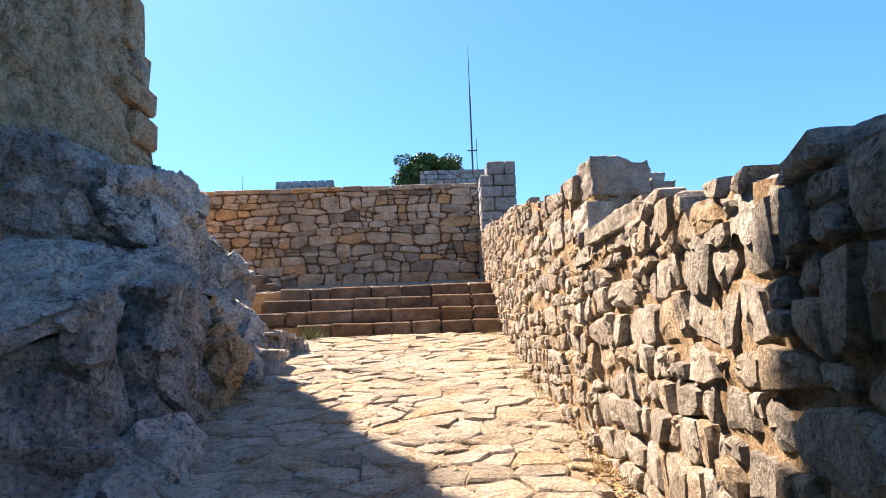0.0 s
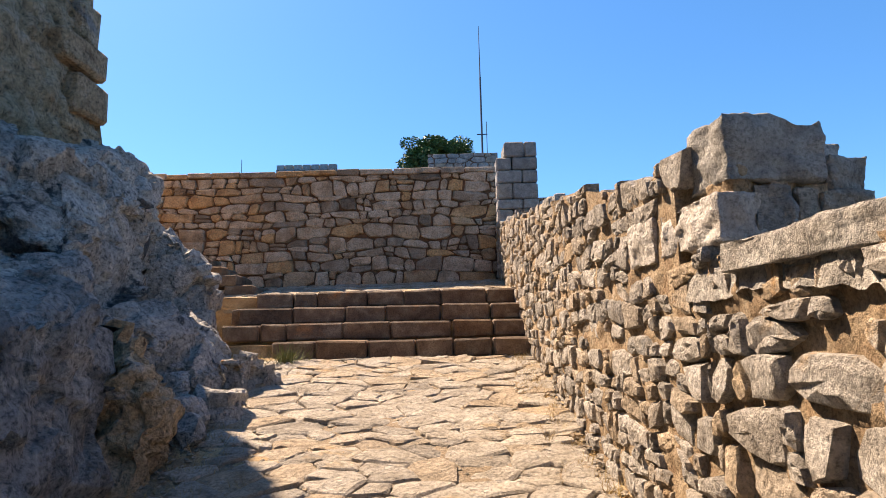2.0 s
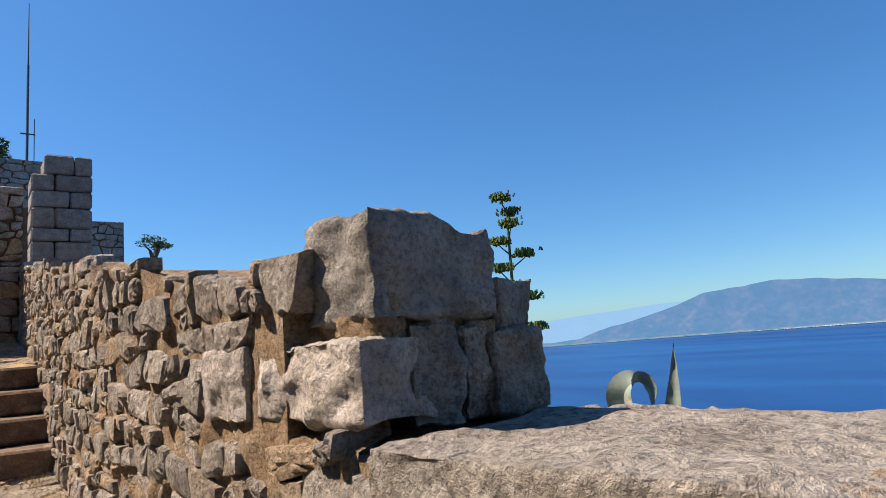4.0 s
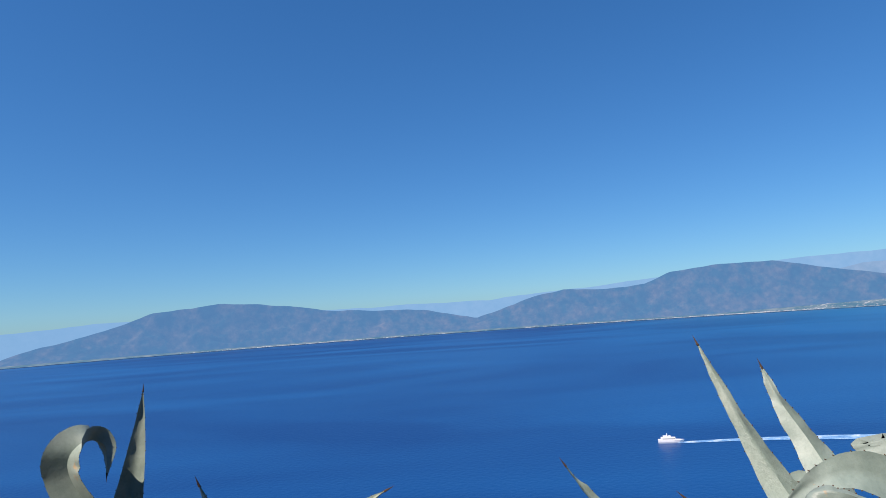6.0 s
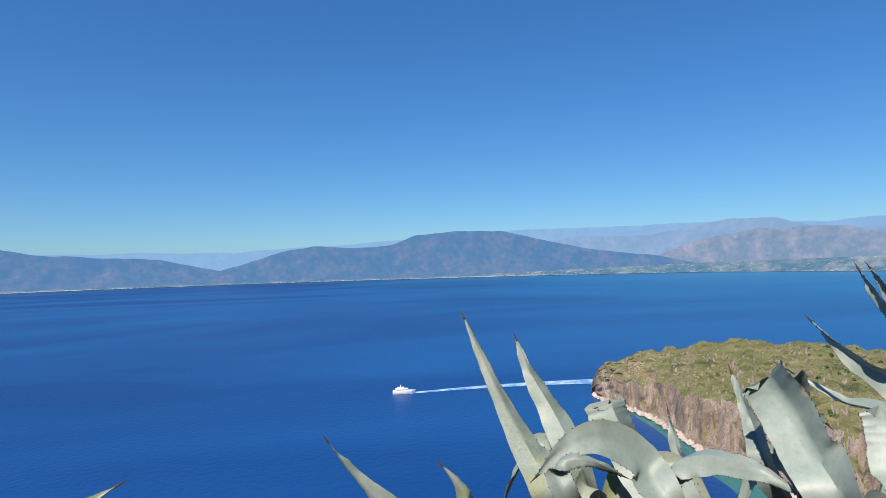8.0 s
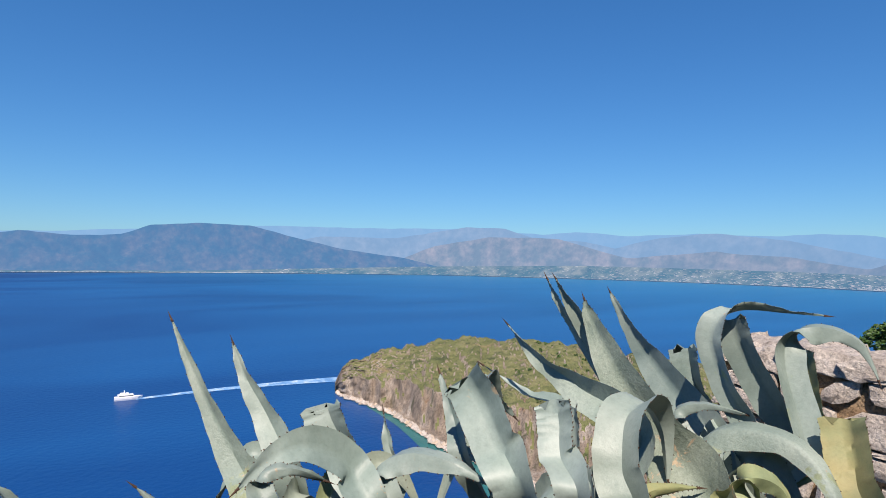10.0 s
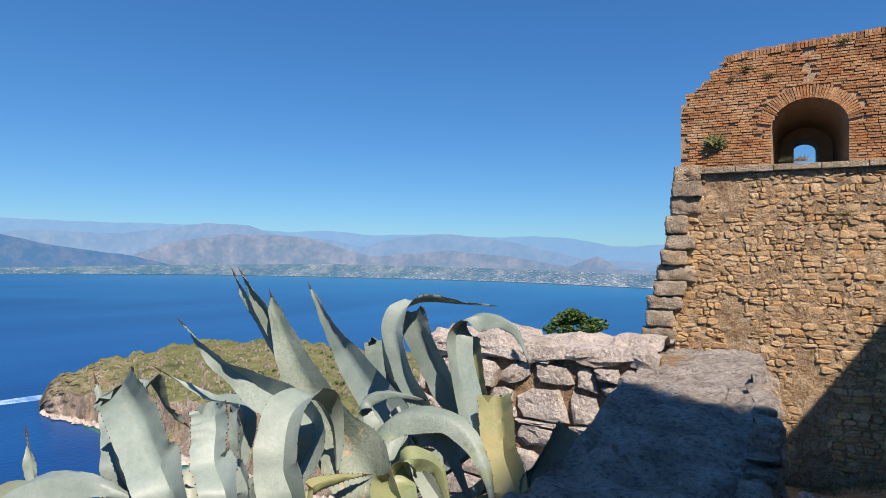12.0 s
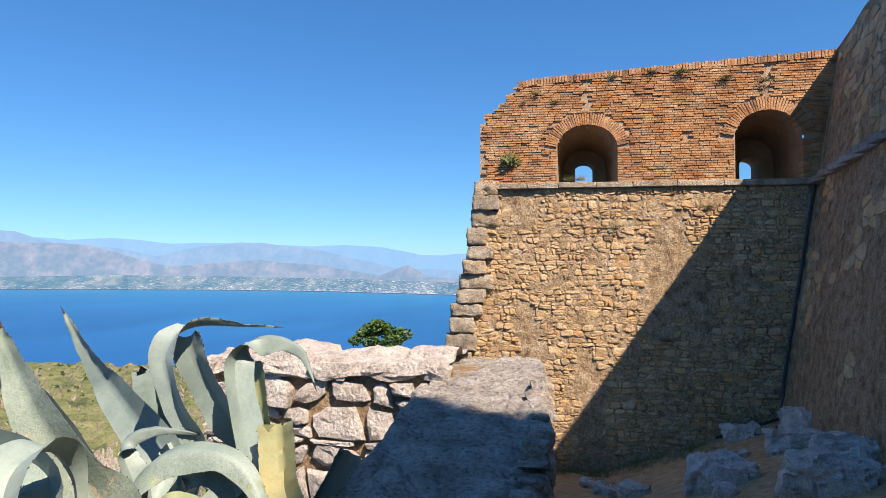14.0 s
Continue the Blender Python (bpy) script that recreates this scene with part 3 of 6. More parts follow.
def range_mesh(table, r_foot, r_top, foot_el, wild, seed):
    tab = sorted(table)
    n, rows = 520, 26
    vs, fs = [], []
    for j in range(rows):
        b = j / (rows - 1)
        for i in range(n):
            az = -40 - 165 * i / (n - 1)
            top = lerp_table(tab, az)
            lo = foot_el(az)
            top += 0.10 * noise.fractal(Vector((az * 0.35, seed, 0)), 1.0, 2.0, 4)
            prof = b ** 1.25
            r = (2.28 - SEA) / math.tan(radians(-shore_el(az))) + r_foot + b * (r_top - r_foot)
            r = min(r, 4850)
            rel = 0.5 * (noise.ridged_multi_fractal(Vector((az * 0.3, b * 2.2, seed)), 0.9, 2.1, 5, 1.0, 2.0) - 1.2)
            el = lo + (top - lo) * (prof + wild * rel * 4 * b * (1 - b))
            el = max(el, lo - 0.02)
            p = bearing(az, r)
            vs.append((p.x, p.y, 2.28 + math.tan(radians(el)) * r))
    for j in range(rows - 1):
        for i in range(n - 1):
            fs.append((j * n + i, j * n + i + 1, (j + 1) * n + i + 1, (j + 1) * n + i))
    return vs, fs


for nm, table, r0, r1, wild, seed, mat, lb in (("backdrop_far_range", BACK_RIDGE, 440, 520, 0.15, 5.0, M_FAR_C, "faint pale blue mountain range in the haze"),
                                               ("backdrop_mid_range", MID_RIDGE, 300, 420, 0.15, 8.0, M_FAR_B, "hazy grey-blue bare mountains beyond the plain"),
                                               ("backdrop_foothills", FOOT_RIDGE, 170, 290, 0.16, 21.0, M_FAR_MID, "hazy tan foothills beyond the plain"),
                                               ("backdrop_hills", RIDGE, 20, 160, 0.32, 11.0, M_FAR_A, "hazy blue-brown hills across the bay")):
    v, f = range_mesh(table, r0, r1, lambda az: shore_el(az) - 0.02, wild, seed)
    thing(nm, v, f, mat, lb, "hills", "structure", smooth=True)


def plain_at(az, b):
    lo = shore_el(az) + 0.012 * noise.fractal(Vector((az * 0.9, 0, 2)), 1.0, 2.0, 4)
    r = (2.28 - SEA) / math.tan(radians(-lo)) * (0.97 + 0.03 * b)
    fac = 0.12 + 0.88 * max(0.0, min(1.0, (-108 - az) / 35))
    el = lo + 0.02 + 1.15 * fac * b
    p = bearing(az, r)
    return Vector((p.x, p.y, 2.28 + math.tan(radians(el)) * r - (1.5 if b == 0 else 0)))


def plain_pt(a, b):
    return plain_at(-40 - 165 * a, b)


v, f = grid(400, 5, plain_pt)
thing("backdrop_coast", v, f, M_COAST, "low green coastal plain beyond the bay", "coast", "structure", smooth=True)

# headland
M_HEAD = material("headland_scrub", [(0.07, 0.09, 0.03), (0.16, 0.17, 0.065), (0.26, 0.235, 0.12)], 0.09, bump=0.5, bump_scale=0.5, stain=(0.33, 0.23, 0.13), stain_at=0.6, stain_scale=0.02, second=(0.055, 0.07, 0.03), second_at=0.54, second_scale=0.1, fine=0.6)
M_CLIFF = material("headland_cliff", [(0.17, 0.135, 0.1), (0.34, 0.275, 0.21), (0.5, 0.44, 0.37)], 0.09, bump=0.9, bump_scale=0.5, stain=(0.33, 0.19, 0.11), stain_at=0.6, stain_scale=0.04, second=(0.1, 0.11, 0.05), second_at=0.56, second_scale=0.07, fine=0.6, stretch=(1, 1, 0.35))
HEAD_FOOT = [(-175, 250), (-160, 262), (-150, 285), (-140, 330), (-133, 385), (-129.3, 420), (-125.5, 495), (-121.2, 555), (-120.4, 575)]
HEAD_FOOT = [(a, r * KS) for a, r in HEAD_FOOT]
HEAD_BACK = [(-175, 640), (-160, 640), (-150, 660), (-140, 690), (-133, 690), (-128, 665), (-124, 630), (-120.4, 585)]
HEAD_BACK = [(a, r * KS) for a, r in HEAD_BACK]
HEAD_TOP = [(-175, 44), (-160, 42), (-150, 44), (-146, 46), (-139, 50), (-133, 50), (-129.5, 46), (-126, 40), (-122.2, 30), (-121, 24), (-120.4, 8)]
HEAD_TOP = [(a, r * KS * 0.93) for a, r in HEAD_TOP]


def head_pt(a, b):
    az = -175 + 54.6 * a
    w = noise.fractal(Vector((az * 0.8, b * 3, 4)), 1.0, 2.0, 5)
    r0, r1, top = lerp_table(HEAD_FOOT, az), lerp_table(HEAD_BACK, az), lerp_table(HEAD_TOP, az)
    r = r0 + (r1 - r0) * b + 6 * w * (1 - b)
    rise = min(1.0, b / 0.05) * 0.08 + 0.5 * max(0, min(1, (b - 0.06) / 0.1)) + 0.42 * max(0, min(1, (b - 0.14) / 0.5)) ** 0.7
    if b > 0.75:
        rise *= max(0.0, (1 - b) / 0.25) ** 0.6
    gully = noise.ridged_multi_fractal(Vector((az * 0.55, b * 1.5, 8)), 0.9, 2.1, 5, 1.0, 2.0) - 1.2
    r += 9 * gully * max(0.0, 1 - abs(b - 0.12) / 0.2) + 4 * noise.noise(Vector((az * 3, b * 25, 3)))
    p = bearing(az, r)
    return (p.x, p.y, SEA - 0.5 + top * rise * (1 + 0.07 * w + 0.06 * gully) + 1.1 * noise.noise(Vector((az * 4, b * 40, 0))) * min(1, b * 8))


v, f = grid(340, 150, head_pt)
headland = thing("headland", v, f, M_HEAD, "scrub-covered rocky headland with bare cliffs above the sea", "headland", "structure")
headland.data.materials.append(M_CLIFF)
for p in headland.data.polygons:
    p.use_smooth = True
    if abs(p.normal.z) < 0.78 or p.center.z < SEA + 4.5:
        p.material_index = 1

# pale wave-washed rocks at the foot and shallow water before them
rs = random.Random(5)
pieces = []
for _ in range(900):
    az = rs.uniform(-150, -120.6)
    r = lerp_table(HEAD_FOOT, az) + rs.gauss(0, 3.0) - 1
    p = bearing(az, r)
    s = rs.uniform(0.8, 2.6)
    q = [(rs.uniform(-0.3, 0.3), 0, 1), (1, rs.uniform(-0.3, 0.3), 0.2), (0, 1, rs.uniform(0, 0.4)), (-1, rs.uniform(-0.3, 0.3), 0.1), (0, -1, rs.uniform(0, 0.4)), (0, 0, -0.6)]
    pieces.append(([(p.x + a * s, p.y + b * s, SEA + 0.5 + c * s) for a, b, c in q], [(0, 1, 2), (0, 2, 3), (0, 3, 4), (0, 4, 1), (5, 2, 1), (5, 3, 2), (5, 4, 3), (5, 1, 4)]))
v, f = joined(pieces)
M_SHORE = material("shore_rock", [(0.36, 0.32, 0.27), (0.55, 0.5, 0.44)], 0.2, bump=0.5, bump_scale=2, vary=0.3, island=True)
tagged(thing("shore_rocks", v, f, M_SHORE, "pale wave-washed rocks at the foot of the headland", "rocks"), kind="stuff")
M_SHALLOW = material("shallow_water", [(0.012, 0.11, 0.12), (0.03, 0.17, 0.15)], 0.03, rough=0.3, bump=0.1, bump_scale=1.0, fine=0.1, spec=0.4)
v, f = grid(60, 3, lambda a, b: (lambda p: (p.x, p.y, SEA + 0.05))(bearing(-150 + 27 * a, lerp_table(HEAD_FOOT, -150 + 27 * a) + 4 - (62 * b) * (1 - a) ** 0.4 - 4 * nz(a * 9, b, 3, 1.0))))
thing("water_shallows", v, f, M_SHALLOW, "green shallow water below the headland", "sea", "structure")
# scrub and pines on the headland
pieces = []
for _ in range(260):
    az = rs.uniform(-150, -121.5)
    wood = az < -136
    b = rs.uniform(0.2, 0.75)
    if wood and rs.random() < 0.35:
        az, b = rs.gauss(-142, 3), rs.uniform(0.35, 0.7)
    x, y, z = head_pt((az + 175) / 54.6, b)
    s = rs.uniform(0.25, 0.6) * (2.6 if wood and rs.random() < 0.4 else 1.0)
    q = []
    for k in range(26):
        d = Vector((rs.gauss(0, 1), rs.gauss(0, 1), rs.gauss(0, 0.8))).normalized() * s * rs.uniform(0.6, 1.0)
        q.append((Vector((x, y, z + s * 0.4)) + d, s * 0.42))
    for c, h in q:
        u = Vector((rs.gauss(0, 1), rs.gauss(0, 1), rs.gauss(0, 1))).normalized() * h
        w = u.cross(Vector((rs.gauss(0, 1), rs.gauss(0, 1), rs.gauss(0, 1)))).normalized() * h
        pieces.append(([c - u, c + w, c + u, c - w], [(0, 1, 2, 3)]))
v, f = joined(pieces)
tagged(thing("scrub", v, f, M_LEAF, "dark green scrub and pines on the headland", "shrubs"), kind="stuff")

# ---- ramp, steps and walls ----
rng = random.Random(4)
paving = base("pavement", label="uneven pale limestone slabs paving the sloping ramp", category="paving", kind="structure")
items = [c for c in cells(rng, -2.3, 0.72, -0.2, 6.95, 0.2, 0.125, 0.46, mix=0.2, drop=0.12) if c[0] < 0.62 + 0.1 * rng.random() and c[0] > -1.75 + 0.25 * rng.random() + 0.25 * math.sin(c[1] * 1.7)]
lay(paving, rng, items, lambda u, v, d: (u, v, ground_z(v) + d), M_PAVE, M_PAVE_JOINED, "paving_slab", 300, near=lambda u, v: abs(v - 3.2) + 0.3 * abs(u + 0.3),
    soft=True, joint=0.002, bulge=0.015, deep=0.05, tilt=0.013, flat=0.75)
v, f = grid(110, 330, lambda a, b: (-1.95 + 2.6 * a, -0.2 + 7.15 * b, ground_z(-0.2 + 7.15 * b) - 0.0025 + 0.012 * nz(-1.95 + 2.6 * a, -0.2 + 7.15 * b, 8, 3.0, 3) + 0.01 * nz(-1.95 + 2.6 * a, 7.15 * b, 5, 15.0, 3)))
part("trodden_dust", v, f, M_DUST, paving, "pale trodden dust between the slabs", smooth=True)

# steps: four courses of blocks, turned with the back wall
STEP_TURN = Matrix.Translation((0.64, 6.98, 0)) @ Matrix.Rotation(radians(-4), 4, "Z")
stairs = base("stairs", label="four worn brownish stone steps at the top of the ramp", category="stairs", kind="structure")
for k in range(4):
    x = 0.06
    left = (-2.35, -2.95, -3.0, -2.85)[k]
    while x > left:
        w = min(rng.uniform(0.24, 0.62), x - left + 0.01)
        if w < 0.08:
            break
        vs, fs = worn_block(rng, w - 0.012, 0.46, 0.165, 0.009)
        part("step_block", vs, fs, M_STEP, stairs, at=STEP_TURN @ Vector((x - w / 2, 0.23 + k * 0.3 + rng.uniform(-0.012, 0.012), 1.52 + 0.085 + k * 0.17)))
        x -= w


core = []
for k in range(4):
    core.append(([STEP_TURN @ Vector(q) for q in box(-3.7, 0.1, 0.1 + 0.3 * k, 1.6, 1.0, 1.52 + 0.17 * (k + 1) - 0.03)[0]], box(0, 1, 0, 1, 0, 1)[1]))
vs, fs = joined(core)
part("step_core", vs, fs, M_DIRT, stairs)


def land_pt(a, b):
    p = STEP_TURN @ Vector((0.12 - 6.5 * a, 1.15 + 2.1 * b, 0))
    return (p.x, p.y, 2.185 + 0.33 * b + 0.012 * nz(p.x, p.y, 0, 2.5))


v, f = grid(60, 24, land_pt)
landing = thing("floor_landing", v, f, M_DIRT, "sandy landing above the steps", "ground", "structure")
items = cells(rng, -3.6, 0.1, 1.2, 2.9, 0.22, 0.13, 0.3)


def on_landing(u, v, d):
    p = STEP_TURN @ Vector((u, v, 0))
    return (p.x, p.y, 2.18 + 0.157 * (v - 1.15) + d)


lay(landing, rng, items, on_landing, M_PAVE, M_PAVE_JOINED, "paving_slab", 140, joint=0.008, bulge=0.015, deep=0.04, tilt=0.012)


side_steps = base("stairs_side", label="small worn side steps beside the landing", category="stairs", kind="structure")
for k in range(4):
    for i in range(2):
        vs, fs = worn_block(rng, 0.34, 0.3, 0.13, 0.015)
        part("step_block", vs, fs, M_STEP, side_steps, at=(-2.5 - 0.2 * k, 8.75 + 0.3 * i, 2.28 + 0.12 * k))


def slab_wall(name, p0, p1, thick, z0, z1, mat, label, kind="structure"):
    """A wall body between two plan points; the face is on the right-hand side of the way from p0 to p1."""
    a, b = Vector(p0), Vector(p1)
    d = (b - a).normalized()
    n = Vector((d.y, -d.x)) * thick
    ring = [a, b, b - n, a - n]
    vs = [(q.x, q.y, z) for z in (z0, z1) for q in ring]
    fs = [(0, 1, 5, 4), (1, 2, 6, 5), (2, 3, 7, 6), (3, 0, 4, 7), (4, 5, 6, 7), (3, 2, 1, 0)]
    return thing(name, vs, fs, mat, label, "wall", kind)


# back wall of brown rubble, with a coping
BW_Y = 9.7
BW_A, BW_B = Vector((-7.5, BW_Y + 0.05)), Vector((0.6, BW_Y + 0.05))
BW_TOP = 4.0
wall_back = slab_wall("wall_back", (BW_A.x, BW_A.y), (BW_B.x, BW_B.y), 0.6, 2.3, BW_TOP - 0.02, M_MORTAR_BROWN, "brown rubble stone wall closing the ramp")


def on_back(u, v, d):
    return (u, BW_Y + 0.03 - d, v)


items = courses(rng, -7.4, 0.6, 2.4, BW_TOP - 0.075, 0.26, 0.135, 0.4)
lay(wall_back, rng, items, on_back, M_WALLBROWN, M_WALLBROWN, "stone", 300, near=lambda u, v: abs(u + 1.6), soft=True, joint=0.0055, bulge=0.024, deep=0.05, tilt=0.012)
x = 0.6
while x > -7.4:
    w = rng.uniform(0.25, 0.5)
    vs, fs = worn_block(rng, w - 0.01, 0.66, 0.075, 0.012)
    part("coping_stone", vs, fs, M_WALLBROWN, wall_back, at=(x - w / 2, BW_Y + 0.32, BW_TOP - 0.035 + rng.uniform(-0.006, 0.006)))
    x -= w

# right-hand parapet: body, face stones, upper part beyond the block
wall_right = base("wall_right", label="pale rubble limestone parapet beside the ramp", category="wall", kind="structure")


def upper_outer(y):
    return face_x(y) + 0.62


def strip_body(y0, y1, top, n=30, out=None):
    out = out or outer_x
    vs, fs = [], []
    for i in range(n):
        y = y0 + (y1 - y0) * i / (n - 1)
        t = top(y)
        vs += [(face_x(y) + 0.015, y, ground_z(y) - 0.3), (face_x(y) + 0.015, y, t), (out(y) - 0.03, y, t), (out(y) - 0.03, y, 0.2)]
    for i in range(n - 1):
        k = i * 4
        fs += [(k, k + 1, k + 5, k + 4), (k + 1, k + 2, k + 6, k + 5), (k + 2, k + 3, k + 7, k + 6)]
    fs += [(0, 3, 2, 1), (len(vs) - 4, len(vs) - 3, len(vs) - 2, len(vs) - 1)]
    return vs, fs


def upper_top(y):
    return lerp_table([(3.42, 2.34), (3.7, 2.39), (4.1, 2.36), (4.4, 2.41), (5.0, 2.56), (6.2, 2.72), (8.0, 2.98), (9.9, 3.26)], y)


vs, fs = joined([strip_body(-1.3, 3.5, lambda y: low_top(y) - 0.06), strip_body(3.72, 9.95, lambda y: upper_top(y) - 0.06, out=upper_outer)])
part("wall_core", vs, fs, M_MORTAR, wall_right)


def on_right(u, v, d):
    return (face_x(u) - d + 0.015, u, v)


def under(items, top, y_end=99.0):
    """Stones cut off at the wall's uneven top."""
    out = []
    for cu, cv, poly in items:
        if cv < ground_z(cu) - 0.05:
            continue
        t = top(cu) + rng.uniform(-0.025, 0.03)
        q = clip(poly, 0, t, 0, 1)
        if len(q) < 3 or max(b for _, b in q) - min(b for _, b in q) < 0.06:
            continue
        out.append((sum(a for a, _ in q) / len(q), sum(b for _, b in q) / len(q), q))
    return out


low = under(courses(rng, -1.3, 3.5, -0.35, 2.1, 0.17, 0.112, 0.5), lambda y: low_top(y) + 0.015 - (0.06 if 2.55 < y < 3.38 else 0.0))
high = under([c for c in courses(rng, 3.5, 9.7, 0.8, 3.5, 0.14, 0.095, 0.5) if not ((c[0] < 3.94 and 1.96 < c[1] < 2.17) or (c[0] < 3.7 and c[1] > 2.15) or (abs(c[0] - 4.04) < 0.14 and abs(c[1] - 2.06) < 0.1))], upper_top)
lay(wall_right, rng, low, on_right, M_STONE, M_STONE_JOINED, "stone", 230, near=lambda u, v: abs(u - 2.2), soft=True, joint=0.005, bulge=0.032, deep=0.06, tilt=0.014)
lay(wall_right, rng, high, on_right, M_STONE, M_STONE_JOINED, "stone", 70, near=lambda u, v: abs(u - 3.5), soft=True, joint=0.005, bulge=0.024, deep=0.06, tilt=0.011)
for y0, y1, top in ((-1.3, 3.5, low_top), (3.44, 9.7, upper_top)):
    v, f = sheet(lambda u, v, d: on_right(u, v, d - (0.07 if u < 3.98 and v > 1.95 else 0.0)), y0, y1, lambda u: ground_z(u) - 0.05, lambda u, top=top: top(u) - 0.035, 0.022, 0.003, 0.026, y0)
    part("mortar_face", v, f, M_MORTAR, wall_right, "rusty earth mortar between the stones", smooth=True)

# rough top of the low part: mortared slabs with broken ledges
def top_pt(a, b):
    y = -1.72 + 5.37 * b
    x0, x1 = face_x(y) - 0.01 + 0.03 * nz(y, 0, 7, 5), outer_x(y) + 0.05 * nz(y, 0, 1, 4)
    x = x0 + (x1 - x0) * a
    wx, wy = x * 2.3 + 0.5 * nz(x, y, 5, 1.6), y * 1.7 + 0.6 * nz(x, y, 6, 1.6)
    cr = noise.voronoi(Vector((wx * 0.9, wy * 0.9, 4)))[0]
    z = low_top(y) - 0.012 - 0.03 * a + 0.03 * nz(x, y, 0, 2.2, 3) + 0.02 * nz(x, y, 4, 9.0, 6) - 0.016 * max(0.0, 1 - (cr[1] - cr[0]) / 0.06)
    e = min(a, 1 - a)
    if e < 0.06:
        z -= 0.14 * (1 - e / 0.06) ** 3
    return (x, y, z)


v, f = grid(76, 420, top_pt)
wall_top = part("wall_top", v, f, M_CAP, wall_right, "rough mortared wall top", smooth=True)
wall_top.data.set_sharp_from_angle(angle=radians(30))

# spur of the parapet towards the sea
SY = -1.0
spur = thing("wall_spur", *box(0.8, 2.6, SY - 0.75, SY - 0.008, 0.0, 1.72), M_MORTAR, "short rubble wall running out from the parapet", "wall", "structure")
items = courses(rng, 1.1, 2.6, 0.7, 1.8, 0.22, 0.16, 0.4)
lay(spur, rng, items, lambda u, v, d: (u, SY + d, v), M_PALE, M_PALE, "stone", 300, soft=True, joint=0.008, bulge=0.042, deep=0.07, tilt=0.022)
v, f = sheet(lambda u, v, d: (u, SY + d, v), 1.1, 2.6, lambda u: 0.6, lambda u: 1.77, 0.024, -0.012, 0.03, 5.0)
part("mortar_face", v, f, M_MORTAR, spur, "earth mortar between the stones", smooth=True)
v, f = grid(110, 50, lambda a, b: (1.12 + 1.51 * a, SY - 0.8 + 0.84 * b, 1.8 - (0.09 if b in (0, 1) else 0.0) + 0.035 * nz(a * 2, b, 9, 3, 6) + 0.03 * noise.cell(Vector((a * 5, b * 3, 0)))))
part("wall_top", v, f, M_PALE, spur, "sunlit rough wall top", smooth=True)

# ---- fortress behind ----
BY = -13.23
BAND = 4.44
FX = -0.36


def fort_top(x):
    return lerp_table([(-6.5, 7.64), (-5.6, 7.6), (-2, 7.42), (1.2, 7.24), (1.7, 7.15), (1.75, 6.95), (1.95, 6.9), (2.0, 6.7), (2.2, 6.66), (2.25, 6.45), (2.5, 6.42), (2.53, 6.16), (2.7, 6.16)], x - FX)


def fort_edge(z):
    return FX + lerp_table([(-3.5, 4.2), (0.1, 3.56), (3.85, 2.77), (4.45, 2.7), (8, 2.66)], z)


fort = base("fort_wall", label="tall fortress wall of rubble with a brick parapet and arched embrasures", category="fortress", kind="structure")
ARCHES = [(-0.36, 0.74, 4.55, 5.4, 6.02), (-4.56, 0.76, 4.55, 5.55, 6.24)]


def arch_half(ax, z):
    """Half width of an embrasure at height z."""
    cx, hw, z0, zs, zt = ax
    if z < zs:
        return hw
    if z >= zt:
        return 0.0
    return hw * math.sqrt(max(0.0, 1 - ((z - zs) / (zt - zs)) ** 2))


# rubble body
vs, fs = [], []
lv = [-3.5, 0.1, 2.0, 3.85, BAND]
for z in lv:
    vs += [(-6.6, BY, z), (fort_edge(z), BY, z), (fort_edge(z), BY - 5, z), (-6.6, BY - 5, z)]
for i in range(len(lv) - 1):
    for j in range(4):
        a, b = i * 4 + j, i * 4 + (j + 1) % 4
        fs.append((a, b, b + 4, a + 4))
k = 4 * (len(lv) - 1)
fs.append((k, k + 1, k + 2, k + 3))
part("rubble_base", vs, fs, M_CASTLE, fort)
items = [c for c in courses(rng, -6.0, 3.8, -2.9, BAND - 0.03, 0.2, 0.115, 0.5) if c[0] < fort_edge(c[1]) - 0.35]
pieces = []
for cu, cv, poly in items:
    if nz(cu * 1.6, cv * 0.5, 2.0, 0.6) > 0.3 or rng.random() < 0.08:
        continue
    c, pv, pf = stone(rng, cu, cv, poly, lambda u, w, d: (u, BY + 0.002 + d, w), joint=0.009, bulge=0.03, deep=0.04, tilt=0.02, most=6)
    pieces.append(([q + c for q in pv], pf))
pv, pf = joined(pieces)
tagged(part("rubble_stones", pv, pf, M_CASTLE_STONE, fort), kind="stuff")
v, f = grid(300, 220, lambda a, b: (lambda u, w: (u, BY + 0.012 + 0.03 * nz(u, w, 3.0, 2.2, 3) + 0.014 * nz(u, w, 7.0, 9.0, 3), w))(-6.1 + (fort_edge(-3.0 + 7.42 * b) + 5.95) * a, -3.0 + 7.42 * b))
part("mortar_face", v, f, M_CASTLE, fort, "patchy ochre lime mortar", smooth=True)
z = -2.6
while z < BAND - 0.15:
    h = rng.uniform(0.28, 0.5)
    w = rng.uniform(0.45, 0.95)
    vs, fs = rounded_block(rng, w, 0.6, h * rng.uniform(0.9, 1.05), 0.05)
    part("quoin", vs, fs, M_QUOIN, fort, smooth=True, at=(fort_edge(z + h / 2) - w / 2 + rng.uniform(-0.02, 0.12), BY - 0.17 + rng.uniform(-0.03, 0.04), z + h / 2))
    z += h
